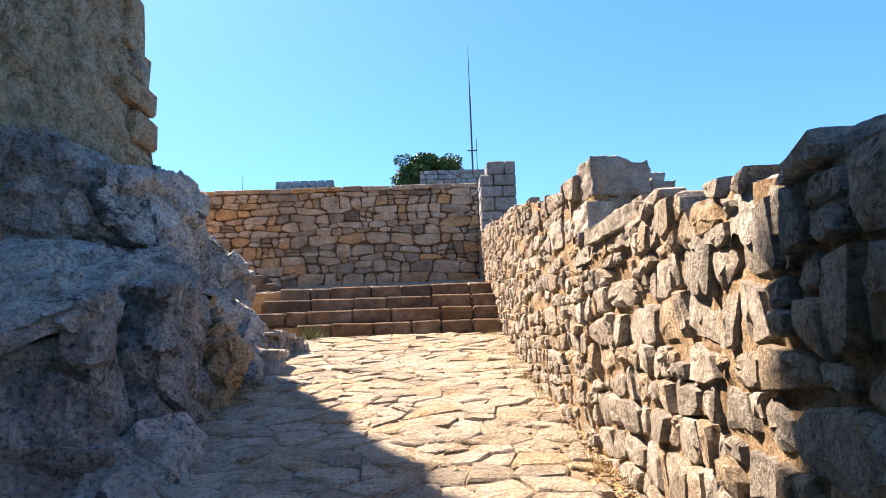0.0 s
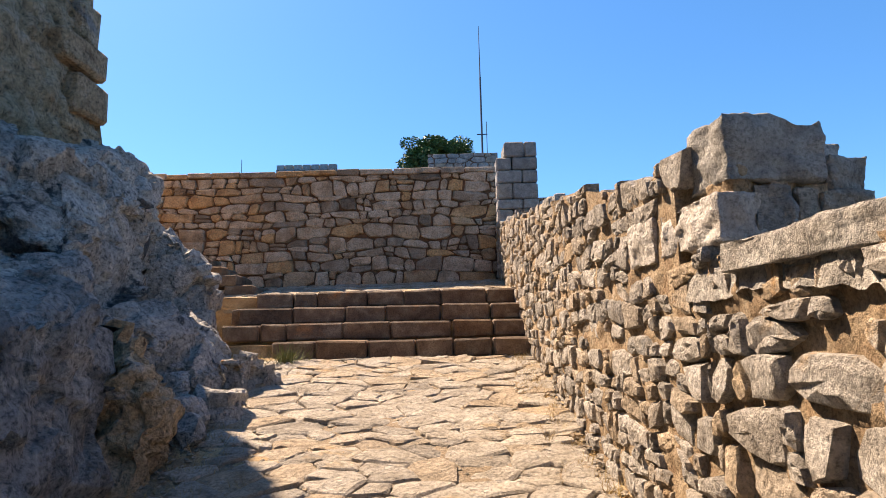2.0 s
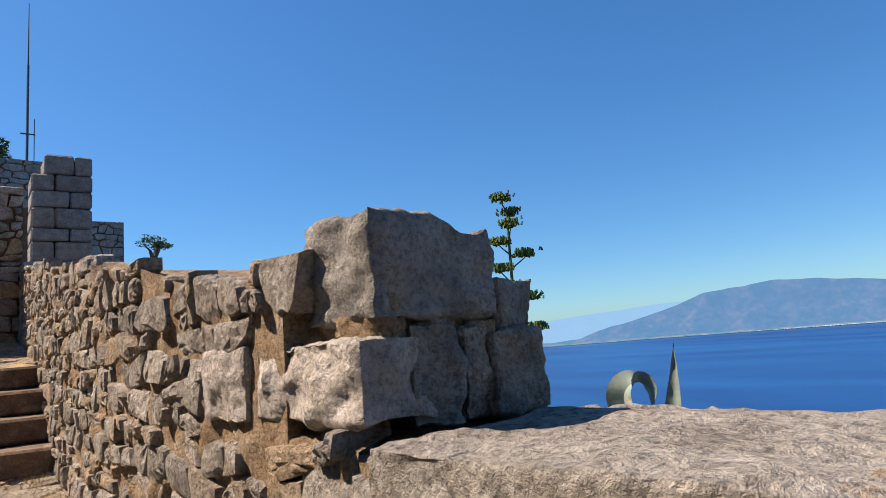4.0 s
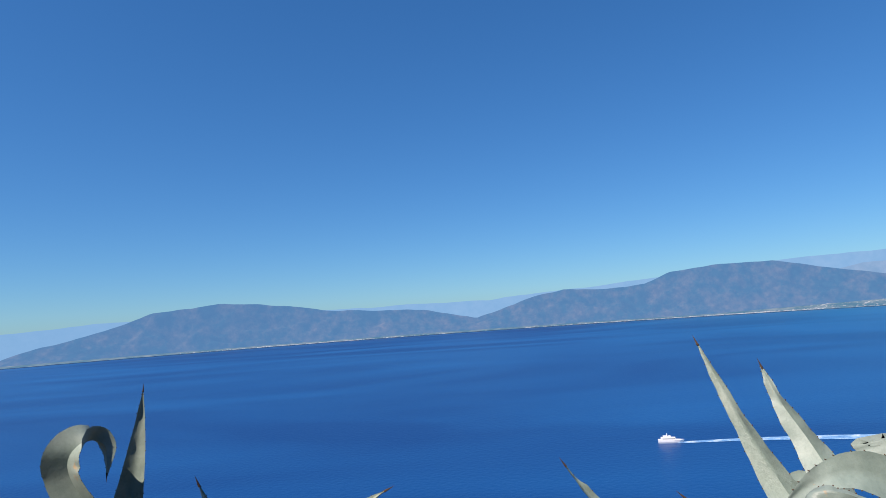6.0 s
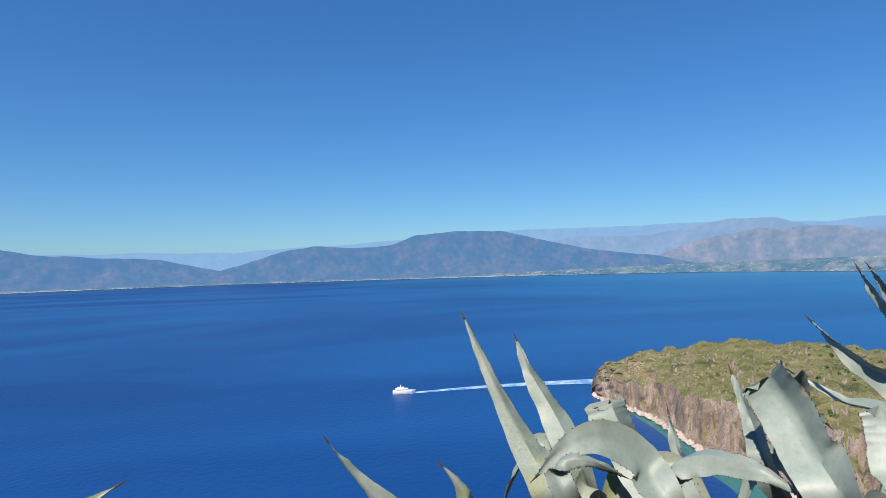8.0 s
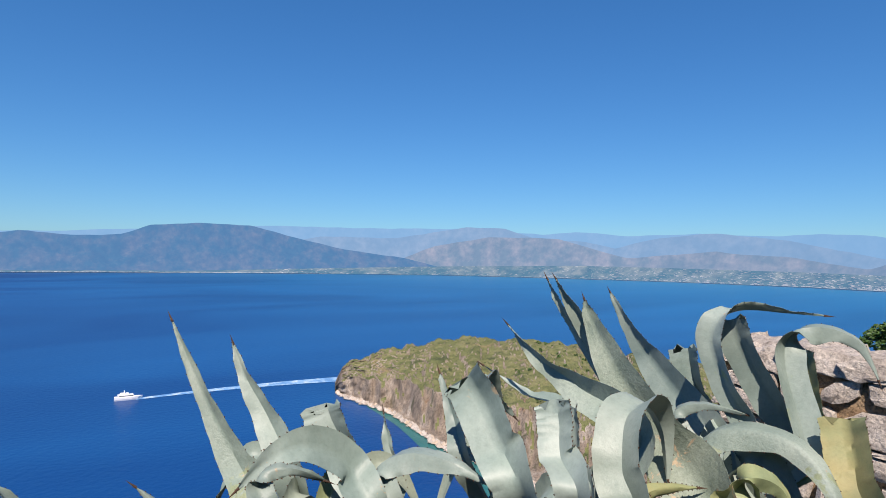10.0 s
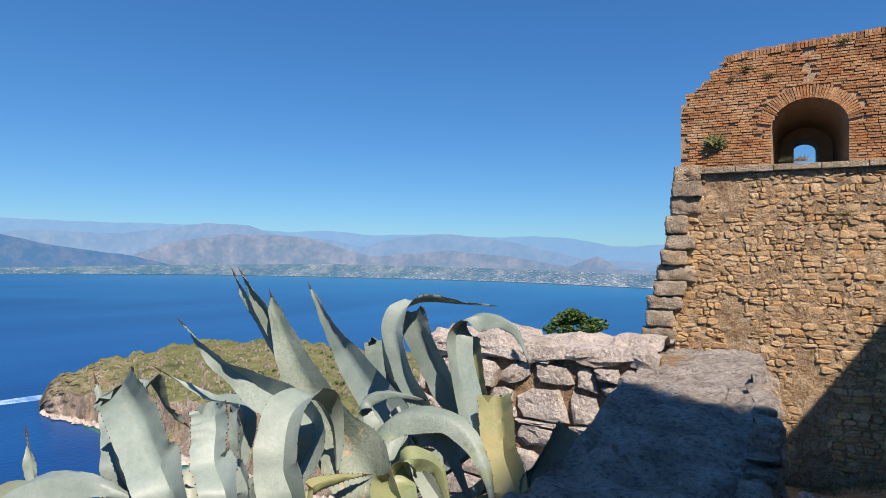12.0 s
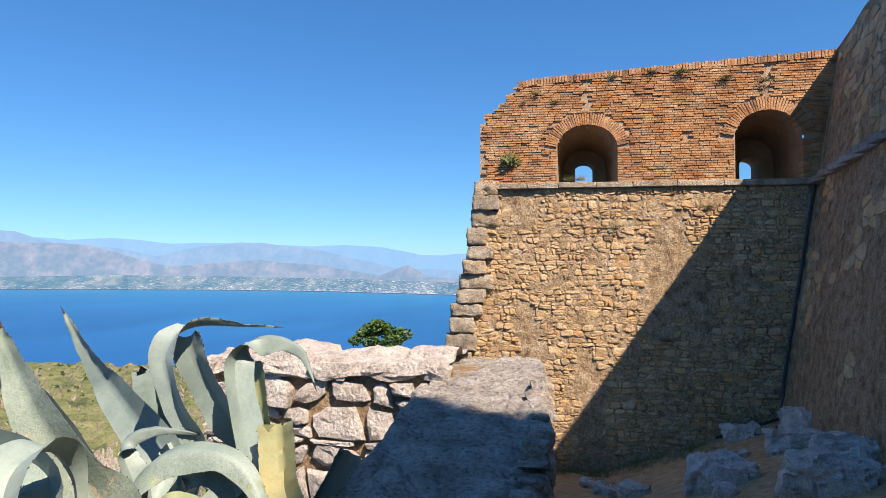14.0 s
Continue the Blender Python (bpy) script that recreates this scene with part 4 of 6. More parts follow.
# string course
x = -6.1
while x < 2.7 + FX:
    w = min(rng.uniform(0.7, 1.1), 2.78 + FX - x)
    vs, fs = worn_block(rng, w - 0.01, 0.4, 0.14, 0.008)
    part("band_stone", vs, fs, M_QUOIN, fort, at=(x + w / 2, BY - 0.08, BAND + 0.06))
    x += w
# brick parapet: mortar bed with embrasures cut through it
BD = 3.4
bed_v, bed_f = [], []
nx_, nz_ = 170, 60
Z0 = BAND + 0.13


def bed_open(x, z):
    return any(abs(x - a[0]) < arch_half(a, z) and z > a[2] - 0.2 for a in ARCHES)


cols = [-6.6 + (9.26 + FX) * i / nx_ for i in range(nx_ + 1)]
for x in cols:
    t = fort_top(x) - 0.03
    zs_ = [Z0 + (t - Z0) * j / nz_ for j in range(nz_ + 1)]
    bed_v += [(x, BY - 0.02, z) for z in zs_]
for i in range(nx_):
    for j in range(nz_):
        k = i * (nz_ + 1) + j
        cx = (cols[i] + cols[i + 1]) / 2
        cz = (bed_v[k][2] + bed_v[k + 1][2]) / 2
        if not bed_open(cx, cz):
            bed_f.append((k, k + nz_ + 1, k + nz_ + 2, k + 1))
part("brick_bed", bed_v, bed_f, M_BRICK_BED, fort)
# top, end and back of the parapet
tv, tf = [], []
for x in cols:
    t = fort_top(x) - 0.03
    tv += [(x, BY - 0.02, t), (x, BY - BD, t)]
for i in range(nx_):
    tf.append((2 * i, 2 * i + 2, 2 * i + 3, 2 * i + 1))
k = len(tv)
tv += [(2.66 + FX, BY - 0.02, Z0), (2.66 + FX, BY - BD, Z0)]
tf.append((k, k + 1, k - 1, k - 2))
part("parapet_top", tv, tf, M_BRICK_BED, fort)
# bricks in courses
pieces = []
zc, row = Z0 + 0.035, 0
while zc < 7.8:
    x = -6.1 - (0.12 if row % 2 else 0.0)
    while x < 2.66 + FX:
        w = rng.uniform(0.2, 0.27)
        mid = x + w / 2
        skip = zc + 0.03 > fort_top(mid) - 0.05 or x + w > 2.68 + FX
        for a in ARCHES:
            hh = arch_half(a, zc)
            if abs(mid - a[0]) < hh + 0.1 or (zc > a[3] and math.hypot((mid - a[0]) / (a[1] + 0.33), (zc - a[3]) / (a[4] - a[3] + 0.33)) < 1):
                skip = True
        if not skip and nz(mid, zc, 5, 0.8) < 0.72:
            d = rng.uniform(0.0, 0.026) + 0.03 * max(0, nz(mid, zc, 1, 1.5))
            pieces.append(box(x + 0.008, x + w - 0.006, BY - 0.06, BY + d, zc - 0.023, zc + 0.022))
        x += w
    zc += 0.06
    row += 1
# jamb and arch bricks
for a in ARCHES:
    zc = a[2]
    while zc < a[3]:
        for s in (-1, 1):
            x0 = a[0] + s * a[1]
            w = rng.uniform(0.1, 0.2)
            pieces.append(box(min(x0, x0 + s * w), max(x0, x0 + s * w), BY - 0.3, BY + rng.uniform(0.005, 0.02), zc - 0.023, zc + 0.022))
        zc += 0.06
    n = 46
    for i in range(n):
        th = math.pi * (i + 0.5) / n
        if th < 0.12 or th > math.pi - 0.12:
            continue
        px, pz = a[0] + math.cos(th) * a[1], a[3] + math.sin(th) * (a[4] - a[3])
        nrm = Vector((math.cos(th) / a[1], 0, math.sin(th) / (a[4] - a[3]))).normalized()
        tng = Vector((-nrm.z, 0, nrm.x))
        ln = 0.3 + rng.uniform(-0.03, 0.03)
        q = [Vector((px, 0, pz)) + nrm * r * ln + tng * s * 0.023 for r in (0, 1) for s in (-1, 1)]
        d = rng.uniform(0.01, 0.03)
        bv = [(p.x, y, p.z) for y in (BY - 0.3, BY + d) for p in q]
        pieces.append((bv, [(0, 1, 3, 2), (4, 6, 7, 5), (0, 4, 5, 1), (2, 3, 7, 6), (0, 2, 6, 4), (1, 5, 7, 3)]))
# soldier course along the top
x = -6.1
while x < 1.7 + FX:
    t = fort_top(x)
    pieces.append(box(x, x + 0.06, BY - 0.3, BY + rng.uniform(0.02, 0.045), t - 0.16, t + rng.uniform(-0.02, 0.02)))
    x += 0.074
pv, pf = joined(pieces)
tagged(part("bricks", pv, pf, M_BRICK, fort), kind="stuff")
# vaults of the embrasures and the loopholes at their ends
for a in ARCHES:
    prof = [(a[0] + a[1], a[2] - 0.1)] + [(a[0] + math.cos(math.pi * i / 24) * a[1], a[3] + math.sin(math.pi * i / 24) * (a[4] - a[3])) for i in range(25)] + [(a[0] - a[1], a[2] - 0.1)]
    hx, hz0, hz1 = 0.27, a[2] + 0.36, a[2] + 1.02
    off = -0.09 if a[0] > -2 else -0.36
    far = []
    for px, pz in prof:
        far.append((a[0] + off + (px - a[0]) * 0.8, a[2] + (pz - a[2]) * 0.9))
    hole = [(a[0] + off + hx, hz0)] + [(a[0] + off + math.cos(math.pi * i / 24) * hx, hz1 - 0.2 + math.sin(math.pi * i / 24) * 0.2) for i in range(25)] + [(a[0] + off - hx, hz0)]
    m = len(prof)
    vs = [(px, BY - 0.03, pz) for px, pz in prof] + [(px, BY - 2.6, pz) for px, pz in far] + [(px, BY - 2.6, pz) for px, pz in hole] + [(px, BY - BD, pz) for px, pz in hole]
    fs = []
    for r in range(3):
        for i in range(m - 1):
            fs.append((r * m + i, (r + 1) * m + i, (r + 1) * m + i + 1, r * m + i + 1))
        fs.append((r * m, r * m + m - 1, (r + 1) * m + m - 1, (r + 1) * m))
    part("embrasure_vault", vs, fs, M_BRICK_BED, fort)

# side wall of the castle along the ramp: battered, with a broken corner
def castle_x(y, z):
    return lerp_table([(-13.3, -5.62), (-5.0, -4.1), (7.8, -3.72)], y) - 0.16 * (z - 3.9 if y > 0 else z - 4.5)


def castle_top(y):
    return lerp_table([(-14, 7.62), (5.2, 8.3), (6.1, 12.2), (6.3, 13.4), (7.9, 13.4)], y)


def corner_back(z):
    return lerp_table([(6.6, 0.06), (8.0, 0.44), (10.0, 0.86), (14.0, 1.06)], z)


def castle_pt(a, b):
    y = -13.3 + 16.3 * a / 0.45 if a < 0.45 else 3.0 + 4.8 * (a - 0.45) / 0.55
    t = castle_top(y)
    z = -3.0 + (t + 3.0) * b
    if y > 6.0:
        y -= (y - 6.0) / 1.8 * corner_back(z)
    x = castle_x(y, z) + 0.05 * nz(y, z, 4, 0.9, 6)
    if y > 3.0:
        k = min(1.0, y - 3.0)
        cr = noise.voronoi(Vector((y * 2.6, z * 3.6 + 0.5 * nz(y, z, 2, 1.5), 3)))[0]
        x += k * (0.07 * min(1.0, (cr[1] - cr[0]) / 0.25) - 0.05 + 0.05 * nz(y, z, 6, 3.5, 6))
    return (x, y, z)


v, f = grid(240, 260, castle_pt)
wall_castle = base("wall_castle", label="high battered castle wall of patched rubble and lime render", category="wall", kind="structure")
part("wall_face", v, f, M_CASTLE, wall_castle, smooth=True)
# end face at the corner and closing faces
v, f = grid(30, 60, lambda a, b: (castle_x(7.8, -3 + 16.4 * b) - 4.0 * a, 7.8 - corner_back(-3 + 16.4 * b) + 0.06 * nz(a * 4, b * 11, 8, 1.0, 5), -3 + 16.4 * b))
part("wall_end", v, f, M_CASTLE, wall_castle, smooth=True)
v, f = grid(60, 2, lambda a, b: (castle_x(-13.3 + 21.1 * a, castle_top(-13.3 + 21.1 * a)) - 2.5 * b, -13.3 + 21.1 * a, castle_top(-13.3 + 21.1 * a)))
part("wall_crown", v, f, M_CASTLE, wall_castle)
v, f = grid(60, 2, lambda a, b: (-7.9, -13.3 + 21.1 * a, -3 + b * (castle_top(-13.3 + 21.1 * a) + 3)))
part("wall_rear", v, f, M_CASTLE, wall_castle)
z = 1.6
while z < 13.2:
    h = rng.uniform(0.22, 0.5)
    w = rng.uniform(0.35, 0.7)
    q = rng.uniform(-0.04, 0.1)
    vs, fs = worn_block(rng, 0.4, w, h - 0.02, 0.05)
    part("quoin", vs, fs, M_CASTLE, wall_castle, at=(castle_x(7.8, z + h / 2) - 0.16 + q, 7.8 - corner_back(z) - w / 2 + rng.uniform(0.02, 0.08), z + h / 2))
    z += h

pieces = []
for cu, cv, poly in cells(rng, -13.1, 3.2, -2.4, 8.2, 0.33, 0.2, 0.28):
    if nz(cu, cv, 6.0, 0.4) > 0.0 or rng.random() < 0.15 or cv > castle_top(cu) - 0.2:
        continue
    c, pv, pf = stone(rng, cu, cv, poly, lambda u, w, d: (castle_x(u, w) + 0.05 * nz(u, w, 4, 0.9, 6) + d, u, w), joint=0.014, bulge=0.018, deep=0.05, tilt=0.014, most=6)
    pieces.append(([q + c for q in pv], pf))
pv, pf = joined(pieces)
tagged(part("rubble_stones", pv, pf, M_CASTLE_STONE, wall_castle), kind="stuff")
y = -13.2
while y < 2.0:
    w = rng.uniform(0.7, 1.1)
    vs, fs = worn_block(rng, 0.36, w - 0.01, 0.14, 0.008)
    part("band_stone", vs, fs, M_ASHLAR, wall_castle, at=(castle_x(y + w / 2, BAND) - 0.04, y + w / 2, BAND + 0.06))
    y += w

# ---- rocks beside the path ----
G = "weathered grey limestone crag beside the ramp"
crag("crag", [(-1.64, 3.0, 1.67), (-2.15, 2.7, 1.46), (-3.6, 2.65, 1.6), (-3.3, 4.7, 2.32), (-2.05, 3.75, 1.9), (-2.25, 4.9, 2.22), (-1.68, 3.04, 1.5), (-2.15, 2.76, 1.3), (-3.6, 2.7, 1.3), (-3.3, 4.7, 1.9), (-2.1, 3.8, 1.6), (-2.25, 4.9, 1.9)], 3,
     "pale grey flat limestone ledge on top of the crag", rough=0.02)
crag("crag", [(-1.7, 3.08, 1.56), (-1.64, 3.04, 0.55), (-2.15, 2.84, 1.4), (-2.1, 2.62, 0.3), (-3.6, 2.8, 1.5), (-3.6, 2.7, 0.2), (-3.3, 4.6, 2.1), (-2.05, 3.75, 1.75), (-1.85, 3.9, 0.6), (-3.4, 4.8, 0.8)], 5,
     "massive dark limestone crag beside the ramp", rough=0.026, mat=M_ROCK_DARK)
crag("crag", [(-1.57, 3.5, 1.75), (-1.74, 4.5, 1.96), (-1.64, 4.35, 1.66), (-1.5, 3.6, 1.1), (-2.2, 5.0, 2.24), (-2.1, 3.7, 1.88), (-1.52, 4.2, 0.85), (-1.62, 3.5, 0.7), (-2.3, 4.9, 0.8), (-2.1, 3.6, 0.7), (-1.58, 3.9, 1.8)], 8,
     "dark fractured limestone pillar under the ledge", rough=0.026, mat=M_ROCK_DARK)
crag("crag", [(-1.4, 4.48, 1.36), (-1.62, 4.36, 1.68), (-1.56, 4.4, 0.98), (-1.95, 4.95, 1.85), (-1.62, 4.9, 0.95), (-1.46, 4.72, 1.5), (-1.9, 4.4, 0.9), (-1.44, 4.4, 1.25)], 14,
     "grey crag with an orange-stained overhang at the ramp edge", rough=0.032, mat=M_ROCK_WARM)
crag("crag", [(-1.24, 2.95, 0.66), (-1.42, 3.5, 1.04), (-1.7, 3.15, 1.0), (-1.5, 2.75, 0.62), (-1.75, 3.6, 0.9), (-1.4, 3.7, 0.84), (-1.8, 2.8, 0.5), (-1.3, 3.2, 0.6)], 17, "low grey rock at the foot of the crag", rough=0.02)
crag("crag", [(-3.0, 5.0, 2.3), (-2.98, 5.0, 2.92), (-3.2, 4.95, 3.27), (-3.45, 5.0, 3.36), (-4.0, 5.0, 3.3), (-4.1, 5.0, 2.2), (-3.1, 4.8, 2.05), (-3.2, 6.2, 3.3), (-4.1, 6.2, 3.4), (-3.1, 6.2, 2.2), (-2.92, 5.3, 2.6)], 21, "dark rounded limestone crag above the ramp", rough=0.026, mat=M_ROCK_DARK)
crag("crag", [(-2.74, 6.35, 3.32), (-2.5, 6.0, 2.42), (-2.45, 6.0, 1.7), (-3.3, 6.0, 3.2), (-2.78, 5.0, 2.5), (-2.3, 5.05, 2.2), (-2.25, 5.1, 1.3), (-2.95, 5.2, 2.9), (-3.4, 6.6, 3.45), (-2.7, 7.0, 3.2), (-2.6, 7.0, 1.6), (-3.6, 7.0, 1.5), (-3.2, 5.0, 1.5), (-2.62, 5.5, 2.95)], 33, G, rough=0.032)
crag("crag", [(-2.9, 7.0, 2.92), (-2.48, 6.95, 2.66), (-2.22, 7.0, 2.3), (-2.14, 6.9, 1.75), (-2.16, 6.9, 1.4), (-2.6, 6.6, 1.5), (-2.75, 6.65, 2.2), (-2.95, 7.6, 2.8), (-2.3, 7.5, 2.2), (-2.25, 7.4, 1.5), (-2.9, 7.5, 1.5)], 41, "upright pale limestone slab leaning by the steps", rough=0.032)
crag("crag", [(-2.15, 6.0, 2.02), (-1.88, 5.95, 1.75), (-1.7, 5.95, 1.4), (-1.72, 5.9, 1.1), (-2.4, 5.6, 1.95), (-2.3, 5.5, 1.1), (-2.2, 6.6, 1.95), (-1.8, 6.5, 1.6), (-1.75, 6.4, 1.3), (-2.3, 6.5, 1.3)], 46, "low grey rock below the leaning slab", rough=0.02)
crag("crag", [(-3.0, 6.9, 3.0), (-2.9, 7.2, 2.5), (-3.9, 6.6, 3.3), (-4.0, 7.4, 3.3), (-3.0, 7.4, 2.7), (-2.9, 7.4, 1.5), (-4.0, 7.4, 1.2), (-4.0, 6.0, 1.2), (-2.9, 6.6, 1.3)], 52, G, rough=0.03)
rk = random.Random(77)
for x, y, r in ((-1.72, 5.25, 0.16), (-1.95, 5.4, 0.22), (-1.5, 5.5, 0.15), (-1.62, 5.05, 0.1), (-1.62, 6.2, 0.2), (-1.75, 6.6, 0.16), (-1.48, 6.25, 0.1)):
    crag("rock", blob(rk, (x, y, ground_z(y) + r * 0.45), (r, r * 1.2, r)), rk.randint(50, 99), "loose grey rock at the foot of the crags", rough=0.03, cell=0.05)
for x, y, r in ((-2.15, -8.0, 0.42), (-1.95, -7.25, 0.16), (-2.95, -6.0, 0.42), (-3.5, -6.9, 0.4), (-3.7, -9.4, 0.34), (-2.9, -9.9, 0.16), (-3.6, -12.2, 0.3), (-0.5, -9.8, 0.2), (-0.95, -9.2, 0.22), (-0.2, -10.6, 0.16), (-4.4, -10.6, 0.4)):
    crag("rock", blob(rk, (x, y, land_z(x, y) + r * 0.25), (r * 1.5, r * 1.2, r * 0.9)), rk.randint(50, 99), "grey limestone boulder below the castle wall", rough=0.022, cell=0.06, mat=M_PALE)

# big hewn block and the stones under it, on the parapet
def hewn(name, c, size, turn, seed, mat, label, rough=0.02, sag=0.0):
    bm = bmesh.new()
    bmesh.ops.create_cube(bm, size=1)
    bmesh.ops.subdivide_edges(bm, edges=list(bm.edges), cuts=24, use_grid_fill=True)
    bm.normal_update()
    o = Vector((seed * 1.7, seed * 0.6, 0))
    for v in bm.verts:
        p = v.co.copy()
        e = sorted((0.5 - abs(p.x), 0.5 - abs(p.y), 0.5 - abs(p.z)))
        k = max(0, 0.06 - e[1]) * 0.6
        q = Vector((p.x * size[0], p.y * size[1], p.z * size[2]))
        n = Vector([round(t * 2.02) if abs(t) > 0.49 else 0 for t in p]).normalized()
        q -= n * k * min(size)
        q += n * rough * (noise.fractal(q * 9 + o, 0.9, 2.0, 6) + 0.8 * noise.fractal(q * 3 + o, 1.0, 2.0, 3))
        if p.z > 0.3:
            q.z -= sag * max(0, noise.fractal(Vector((q.x * 5, seed, 0)), 1.0, 2.0, 3) + 0.25 * p.x * 2) * (p.z - 0.3) / 0.2
        v.co = q
    bmesh.ops.rotate(bm, verts=bm.verts, cent=(0, 0, 0), matrix=Matrix.Rotation(radians(turn), 3, "Z"))
    me = bpy.data.meshes.new(name)
    bm.to_mesh(me)
    bm.free()
    for p in me.polygons:
        p.use_smooth = True
    me.set_sharp_from_angle(angle=radians(32))
    me.materials.append(mat)
    ob = new(name, me)
    ob.location = c
    return tagged(ob, label, "stone")


hewn("stone_block", (1.025, 3.56, 2.295), (0.35, 0.27, 0.235), 3, 5, M_ASHLAR, "large hewn grey limestone block set on the parapet", rough=0.017, sag=0.07)
hewn("stone_block", (0.89, 3.65, 2.065), (0.18, 0.44, 0.17), 6, 6, M_PALE, "white limestone block under the large one", rough=0.02)
hewn("stone_block", (0.83, 4.04, 2.06), (0.16, 0.26, 0.19), 7, 12, M_PALE, "pale limestone block in the parapet face", rough=0.014)
hewn("stone_block", (1.03, 3.57, 2.06), (0.12, 0.27, 0.21), -6, 7, M_ASHLAR, "upright grey stone under the large block", rough=0.024)
hewn("stone_block", (1.125, 3.585, 2.05), (0.09, 0.27, 0.2), 9, 8, M_STONE, "narrow grey stone under the large block", rough=0.024)
hewn("stone_block", (1.245, 3.59, 2.05), (0.19, 0.3, 0.19), 8, 9, M_ASHLAR, "grey stone at the end of the upper parapet", rough=0.022)
hewn("stone_block", (1.255, 3.6, 2.2), (0.15, 0.28, 0.13), 14, 10, M_ASHLAR, "rough stone beside the large block", rough=0.02)
hewn("stone_block", (1.235, 3.68, 2.29), (0.11, 0.24, 0.1), 30, 15, M_STONE, "rough stone beside the large block", rough=0.025)
hewn("stone_block", (0.9, 3.84, 2.305), (0.16, 0.2, 0.12), 14, 16, M_STONE, "rough stone behind the large block", rough=0.025)
hewn("mortar_bed", (1.05, 3.68, 2.12), (0.38, 0.42, 0.26), 6, 17, M_MORTAR, "earthy mortar and small rubble between the parapet stones", rough=0.03)
hewn("stone", (1.04, 3.475, 2.165), (0.07, 0.06, 0.045), 10, 18, M_STONE, "small oval stone wedged below the large block", rough=0.008)
hewn("stone", (1.17, 3.49, 2.15), (0.08, 0.06, 0.04), -12, 19, M_STONE, "small stone wedged below the large block", rough=0.01)

hewn("cap_slab", (1.1, 2.97, 1.915), (0.56, 0.78, 0.09), 7, 13, M_CAP, "flat broken cap slab on the low parapet", rough=0.012)

# ---- agaves ----
EYE = Vector((0.75, 2.74, 2.28))


def bez(p, s):
    a, b, c, d = p
    return a * (1 - s) ** 3 + b * 3 * s * (1 - s) ** 2 + c * 3 * s * s * (1 - s) + d * s ** 3


LEAVES = [0]


